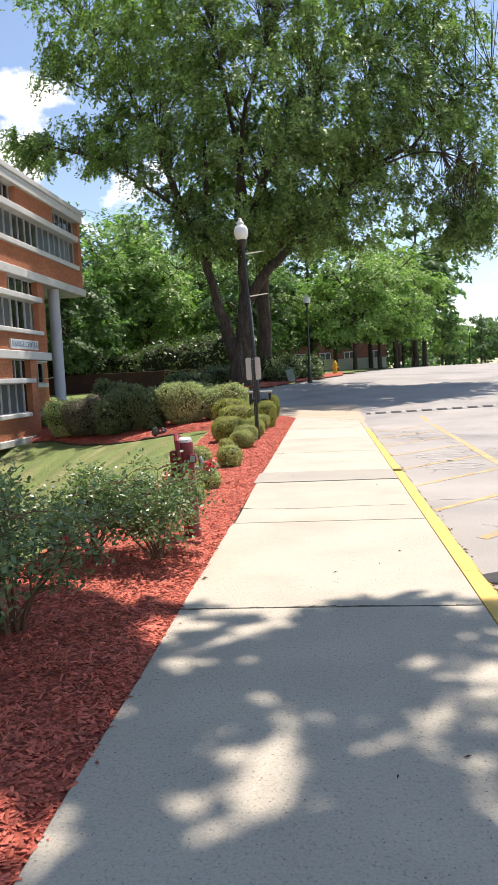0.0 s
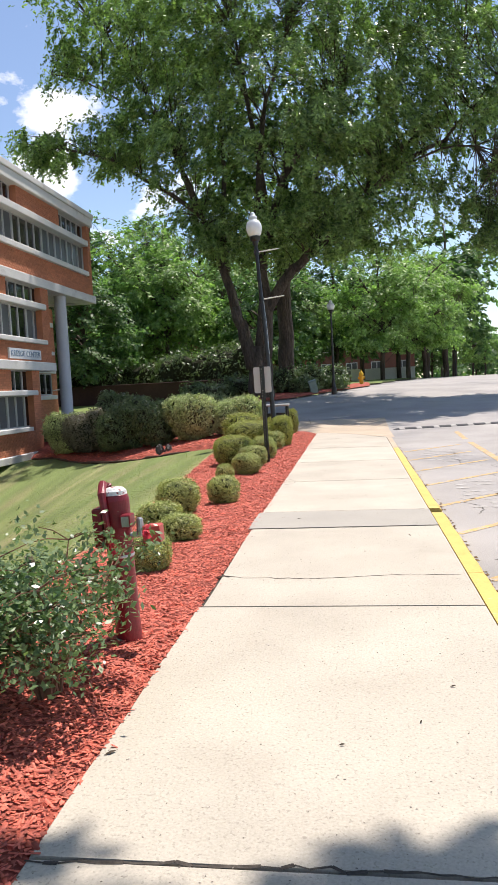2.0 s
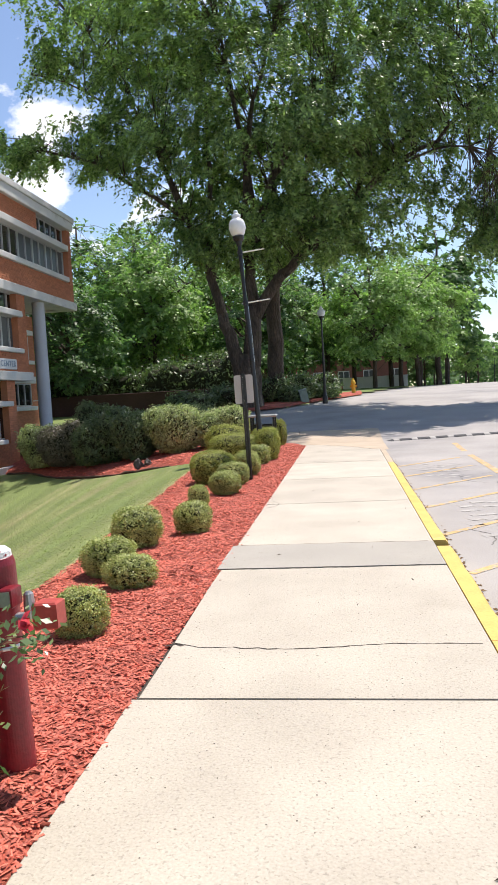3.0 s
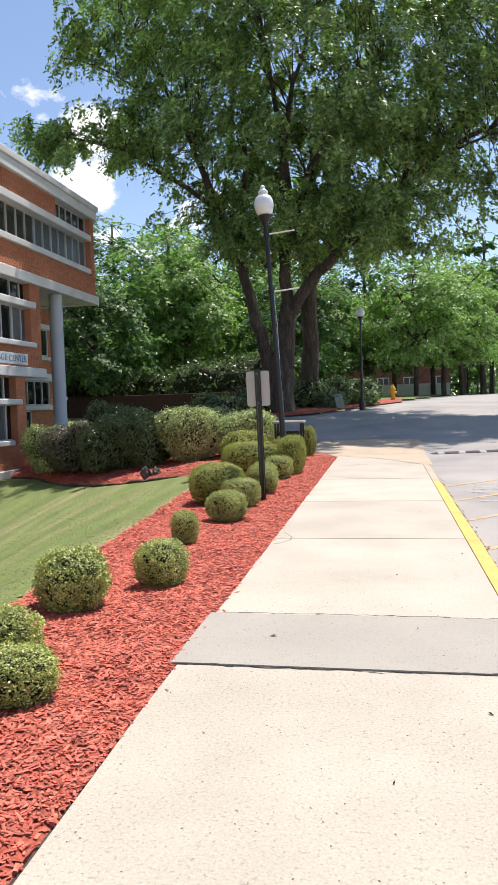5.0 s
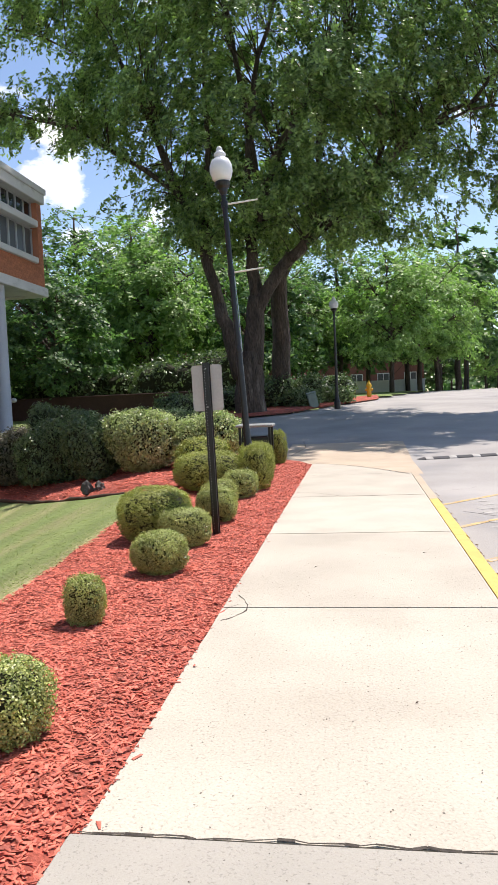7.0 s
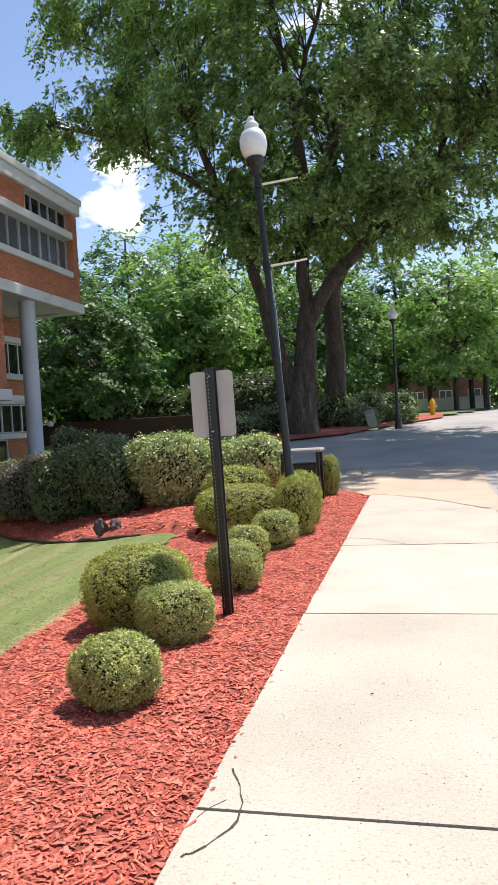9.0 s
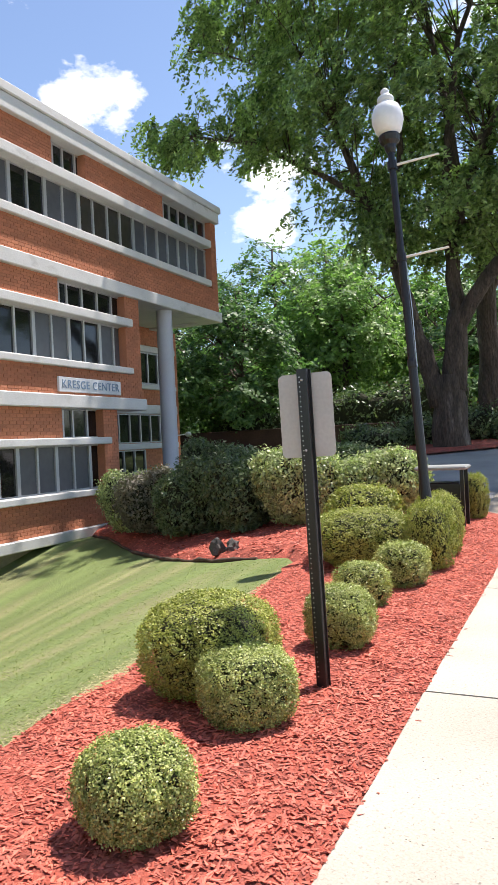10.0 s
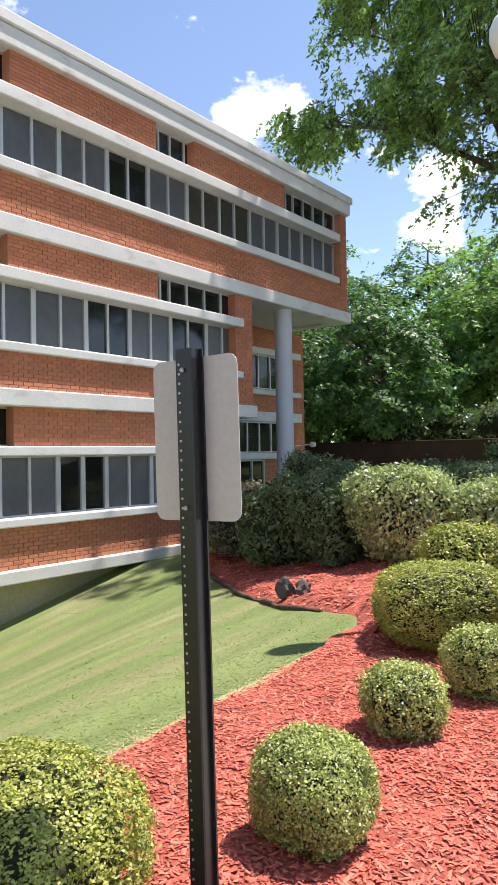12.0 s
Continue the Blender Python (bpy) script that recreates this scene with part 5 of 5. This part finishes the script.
# perforated post with two sign plates seen from behind
post = thing("sign_post", (-1.48, 15.05, 0.02), "black perforated steel post with the back of a sign", "sign", turn=-12)
post.matrix_world = pose(-1.47, 15.07, 0.05, 0, -1.0, 2)
prof = [(x * 0.86, y) for x, y in [(-0.046, 0.028), (-0.046, 0.022), (-0.034, 0.022), (-0.034, -0.010), (-0.030, -0.014), (0.030, -0.014), (0.034, -0.010), (0.034, 0.022), (0.046, 0.022), (0.046, 0.028), (0.028, 0.028), (0.028, -0.008), (-0.028, -0.008), (-0.028, 0.028)]]
m = len(prof)
g = Geo().add([(x, y, -0.1) for x, y in prof] + [(x, y, 1.72) for x, y in prof], [(k, (k + 1) % m, m + (k + 1) % m, m + k) for k in range(m)] + [tuple(range(m - 1, -1, -1)), tuple(range(m, 2 * m))])
chan = part("post", g, BLACK_PAINT, post, "black painted channel post")
g = Geo()
for i in range(62):
    z = 0.06 + i * 0.0265
    g.lathe([(0.0036, 0), (0.0036, 0.0012)], 8, (0, 0, 0))
    m = len(g.v) - 16
    for k in range(m, m + 16):
        px, py, pz = g.v[k]
        g.v[k] = (px - 0.014, -0.0145 - pz, z + py)
tagged(part("punched_hole", g, STEEL, chan, "row of small punched holes"), kind="stuff")


def rounded_plate(w, h, r, th):
    g = Geo()
    ring = []
    for cx, cz, a0 in ((w / 2 - r, h / 2 - r, 0), (-w / 2 + r, h / 2 - r, 90), (-w / 2 + r, -h / 2 + r, 180), (w / 2 - r, -h / 2 + r, 270)):
        for k in range(6):
            a = radians(a0 + 18 * k)
            ring.append((cx + r * math.cos(a), cz + r * math.sin(a)))
    m = len(ring)
    v = [(x, 0, z) for x, z in ring] + [(x, th, z) for x, z in ring]
    return g.add(v, [tuple(range(m)), tuple(range(2 * m - 1, m - 1, -1))] + [(k, m + k, m + (k + 1) % m, (k + 1) % m) for k in range(m)])


sp = part("sign_plate", rounded_plate(0.305, 0.457, 0.03, 0.003), SIGN_BACK, post, "bare aluminium sign back with rounded corners")
sp.matrix_basis = Matrix.Translation((0, 0.031, 1.47))
for z in (1.66, 1.28):
    b = part("bolt", Geo().lathe([(0.007, 0), (0.007, 0.006), (0.003, 0.008)], 8), STEEL, sp)
    b.matrix_basis = Matrix.Translation((0, -0.046, z - 1.47)) @ Euler((radians(90), 0, 0)).to_matrix().to_4x4()

# red standpipe indicator post
rp = thing("indicator_post", (-1.15, 6.06, 0.0), "dark red valve indicator post with padlock box", "valve post", turn=0)
rp.matrix_world = pose(-1.15, 6.06, 0.0, 0, -2.4, 0) @ Matrix.Diagonal((1, 1, 0.9, 1))
body = part("barrel", Geo().lathe([(0.07, -0.05), (0.07, 0.55), (0.074, 0.56), (0.074, 0.575), (0.070, 0.58), (0.073, 0.62), (0.076, 0.9), (0.070, 0.93), (0.05, 0.945)], 44), RED_PAINT, rp, smooth=False)
part("cap", Geo().lathe([(0.068, 0.925), (0.065, 0.955), (0.048, 0.972), (0.02, 0.978)], 18), FLAKE_WHITE, rp, "cap with flaking white paint")
part("handle", Geo().tube([(-0.02, -0.085, 0.62), (-0.03, -0.088, 0.8), (-0.045, -0.075, 0.95), (-0.06, 0.0, 1.0), (-0.05, 0.06, 0.98)], [0.016, 0.018, 0.022, 0.024, 0.02], 8), RED_PAINT, rp, "red lever strapped to the side")
part("bracket", Geo().box(-0.12, -0.07, -0.05, 0.05, 0.62, 0.86, 0.008), RED_PAINT, rp)
part("window_box", Geo().box(0.05, 0.105, -0.10, -0.02, 0.74, 0.82, 0.006), RED_PAINT, rp)
part("lens", Geo().box(0.058, 0.098, -0.104, -0.10, 0.75, 0.81), STEEL, rp, "dull glass window")
part("band", Geo().lathe([(0.075, 0.557), (0.077, 0.565), (0.075, 0.573)], 22), STEEL, rp)
pb = part("switch_box", Geo().box(0.15, 0.245, -0.05, 0.03, 0.63, 0.74, 0.008), RED_LIGHT_PLASTIC, rp, "small red switch box")
part("nipple", Geo().tube([(0.07, -0.01, 0.68), (0.16, -0.01, 0.685)], [0.018, 0.018], 8), STEEL, rp)
part("padlock", Geo().lathe([(0.02, 0.68), (0.022, 0.72), (0.018, 0.78), (0.01, 0.79)], 10, (0.135, -0.03, 0)), STEEL, rp)

# box-shaped bin frame by the lamp
bt = thing("litter_bin", (-2.02, 22.1, 0.0), "dark litter bin with a pale grey lid", "litter bin")
part("lid", Geo().box(-0.38, 0.34, -0.25, 0.25, 0.86, 0.92, 0.02), BENCH_TOP, bt, "pale grey lid")
for sx in (-0.33, 0.25):
    for sy in (-0.22, 0.18):
        part("leg", Geo().box(sx, sx + 0.05, sy, sy + 0.05, -0.04, 0.86, 0.005), BLACK_PAINT, bt)
part("body", Geo().box(-0.28, 0.24, -0.18, 0.18, 0.05, 0.68, 0.02), BLACK_PAINT, bt)

# yellow hydrant, utility box
hy = thing("fire_hydrant", (0.5, 45.0, rise(45.0)), "yellow fire hydrant on the verge across the drive", "hydrant")
part("barrel", Geo().lathe([(0.16, -0.05), (0.16, 0.05), (0.115, 0.07), (0.115, 0.6), (0.15, 0.62), (0.15, 0.67), (0.11, 0.78), (0.05, 0.86), (0.04, 0.93)], 16), HYDRANT_YELLOW, hy)
for s in (-1, 1):
    part("outlet", Geo().tube([(0, 0, 0.48), (0.2 * s, 0, 0.48)], [0.06, 0.06], 10), HYDRANT_YELLOW, hy)
ub = thing("utility_box", (-1.95, 36.6, rise(36.6) + 0.05), "small grey-green utility marker leaning in mulch", "utility box", turn=15)
ub.matrix_world = pose(-1.85, 38.2, rise(38.2) + 0.06, 8, -14, 15)
part("body", Geo().box(-0.18, 0.18, -0.09, 0.09, 0, 0.6, 0.03), GREEN_BOX, ub)
part("lid", Geo().box(-0.2, 0.2, -0.11, 0.11, 0.6, 0.66, 0.02), GREEN_BOX, ub)

# stones at the edge of the back bed
for x, y, s, a, up in ((-4.95, 20.5, 0.085, 10, 1.9), (-4.70, 20.5, 0.09, 60, 1.0), (-4.82, 20.6, 0.06, 130, 0.9)):
    bm = bmesh.new()
    bmesh.ops.create_icosphere(bm, subdivisions=2, radius=s)
    for v in bm.verts:
        v.co *= 1 + 0.75 * noise.noise(v.co * 14 + Vector((a, 0, 0)))
        v.co.z *= up
    me = bpy.data.meshes.new("stone")
    bm.to_mesh(me)
    bm.free()
    me.materials.append(STONE)
    o = tagged(new("stone", me), "rough grey stone on the mulch", "stone", "stones")
    o.matrix_world = pose(x, y, back_z(x, y) + s * up * 0.7, 0, 0, a)

# ---- distance ----
wall = thing("garden_wall", (-18, 44, rise(44)), "low dark brick wall under the trees", "wall")
part("wall", Geo().box(-16, 12, -0.15, 0.15, -0.8, 0.75), DARK_WALL, wall)
part("coping", Geo().box(-16, 12, -0.2, 0.2, 0.75, 0.83, 0.02), DARK_WALL, wall)


def far_building(x, y, w, floors, deep, label, turn=0.0):
    z = rise(y) - 0.3
    ob = thing("campus_building", (x, y, z), label, "building", turn=turn)
    h = floors * 3.4 + 0.6
    part("wall", Geo().box(-w / 2, w / 2, 0, deep, -0.5, h), FAR_BRICK, ob)
    part("roof", Geo().add([(-w / 2 - 0.5, -0.5, h), (w / 2 + 0.5, -0.5, h), (w / 2 + 0.5, deep + 0.5, h), (-w / 2 - 0.5, deep + 0.5, h), (-w / 2 + 3, deep / 2, h + 2.6), (w / 2 - 3, deep / 2, h + 2.6)],
                           [(0, 1, 5, 4), (1, 2, 5), (2, 3, 4, 5), (3, 0, 4), (3, 2, 1, 0)]), FAR_ROOF, ob)
    part("cornice", Geo().box(-w / 2 - 0.3, w / 2 + 0.3, -0.3, deep + 0.3, h - 0.35, h - 0.003), FAR_WHITE, ob)
    n = int(w / 3.2)
    for fl in range(floors):
        for i in range(n):
            cx, cz = -w / 2 + (i + 0.5) * w / n, 0.9 + fl * 3.4
            o = part("window", Geo().box(cx - 0.75, cx + 0.75, -0.06, 0.05, cz, cz + 1.9), FAR_WHITE, ob)
            for k in (-1, 1):
                for r in (0, 1):
                    part("pane", Geo().box(cx + k * 0.36 - 0.30, cx + k * 0.36 + 0.30, -0.075, -0.055, cz + 0.1 + r * 0.9, cz + 0.9 + r * 0.9), GLASS_SCREEN, o)
    return ob


far_building(-3.5, 100, 23, 2, 14, "two-storey red brick hall with white windows behind trees")
far_building(-17, 96, 20, 2, 12, "red brick hall half hidden by trees")
tw = thing("white_terrace", (3.2, 84, rise(84)), "white terrace wall in front of the brick hall", "wall")
part("wall", Geo().box(-3.5, 3.5, 0, 0.3, -0.4, 1.2), FAR_WHITE, tw)
part("coping", Geo().box(-3.6, 3.6, -0.05, 0.35, 1.2, 1.3), FAR_WHITE, tw)
awn = thing("red_awning", (-5.0, 66, rise(62)), "pinkish red awning far under the trees", "awning")
part("canopy", Geo().add([(-1.2, 0, 1.1), (1.2, 0, 1.1), (1.2, 1.6, 2.0), (-1.2, 1.6, 2.0), (-1.2, 0, 0.9), (1.2, 0, 0.9), (1.2, 1.6, 1.8), (-1.2, 1.6, 1.8)],
                         [(0, 1, 2, 3), (7, 6, 5, 4), (0, 4, 5, 1), (1, 5, 6, 2), (2, 6, 7, 3), (3, 7, 4, 0)]), RED_CAR, awn)
for sx in (-1.15, 1.15):
    part("leg", Geo().box(sx - 0.04, sx + 0.04, 0.1, 0.18, -0.1, 1.0), BLACK_PAINT, awn)
    part("leg", Geo().box(sx - 0.04, sx + 0.04, 1.4, 1.48, -0.1, 1.85), BLACK_PAINT, awn)
# wooded skyline past the street
rng = np.random.default_rng(301)
m = 26000
px = rng.uniform(-90, 190, m)
py = 165 + rng.normal(0, 4, m)
top = 6.0 + 2.6 * np.sin(px * 0.21) + 1.6 * np.sin(px * 0.53 + 1) + 1.0 * np.sin(px * 1.3)
pz = rise(165) + top * rng.random(m) ** 0.8
tagged(part("far_woods", quads("far_woods", leaves(rng, np.stack([px, py, pz], 1), np.tile([0.2, -0.5, 0.8], (m, 1)), 1.15, 0.7, 0.6), LEAF_TREE_A)), "distant green woods beyond the street", "woods", kind="stuff")

# verge beyond the drive
tagged(part("verge", sheet(steps(-4, 9.5, 1.0), steps(47, 92, 1.5), lambda x, y: rise(y) + 0.06, lambda x, y: x < 1.2 + (y - 47) * 0.12 + 2.5 * math.sin((y - 47) / 45 * 3.1)), GRASS_FAR, smooth=True),
       "sunlit grass verge with a kerb across the drive", "verge", kind="structure")

# ---- bricks ----
def brick_field(owner, axis, pos, a0, a1, z0, z1, rng, singles):
    """Running bond over one panel: joined bricks, and in one stretch each brick an object."""
    L, H, J = 0.203, 0.062, 0.011
    V, F = [], []
    rows = max(1, round((z1 - z0) / (H + J)))
    hh = (z1 - z0) / rows
    for r in range(rows):
        a = a0 - (L * 0.5 if r % 2 else 0)
        while a < a1:
            s, e = max(a, a0) + J / 2, min(a + L, a1) - J / 2
            a += L
            if e - s < 0.03:
                continue
            p = pos + rng.uniform(-0.002, 0.002)
            zl, zh = z0 + r * hh + J / 2, z0 + (r + 1) * hh - J / 2
            if axis == "x":
                q = [(pos - 0.03, s, zl), (pos - 0.03, e, zl), (pos - 0.03, e, zh), (pos - 0.03, s, zh), (p, s, zl), (p, e, zl), (p, e, zh), (p, s, zh)]
            else:
                q = [(e, pos - 0.03, zl), (s, pos - 0.03, zl), (s, pos - 0.03, zh), (e, pos - 0.03, zh), (e, p, zl), (s, p, zl), (s, p, zh), (e, p, zh)]
            o = len(V)
            V.extend(q)
            F.extend([(o + 4, o + 5, o + 6, o + 7), (o, o + 1, o + 5, o + 4), (o + 1, o + 2, o + 6, o + 5), (o + 2, o + 3, o + 7, o + 6), (o + 3, o, o + 4, o + 7)])
    me = bpy.data.meshes.new("brickwork")
    me.from_pydata(V, [], F)
    me.materials.append(BRICK)
    ob = new("brickwork", me)
    ob.parent = owner
    tagged(ob, "orange-red running-bond bricks", kind="stuff")


def brick_pieces(owner, pos, a0, a1, z0, z1):
    """The panel nearest the walk: every brick an object on one of three shared meshes."""
    L, H, J = 0.203, 0.062, 0.011
    rows = round((z1 - z0) / (H + J))
    hh = (z1 - z0) / rows
    shared = {}
    for r in range(rows):
        a = a0 - (L * 0.5 if r % 2 else 0)
        while a < a1:
            s, e = max(a, a0) + J / 2, min(a + L, a1) - J / 2
            a += L
            if e - s < 0.03:
                continue
            key = round(e - s, 3)
            if key not in shared:
                shared[key] = Geo().box(-0.03, 0.001, 0, key, 0, hh - J, 0.003).mesh("brick", BRICK)
            o = new("brick", shared[key])
            o.parent = owner
            o.matrix_basis = Matrix.Translation((pos + brng.uniform(-0.002, 0.002), s, z0 + r * hh + J / 2))


brng = random.Random(8)
for owner, axis, pos, a0, a1, z0, z1 in pending_bricks:
    if axis == "x" and a1 <= 15:
        continue
    if axis == "x" and z0 == -0.60 and z1 == 0.12:
        brick_pieces(owner, pos, a0, a1, z0, z1)
        continue
    brick_field(owner, axis, pos, max(a0, 15.0) if axis == "x" else a0, a1, z0, z1, brng, 0)
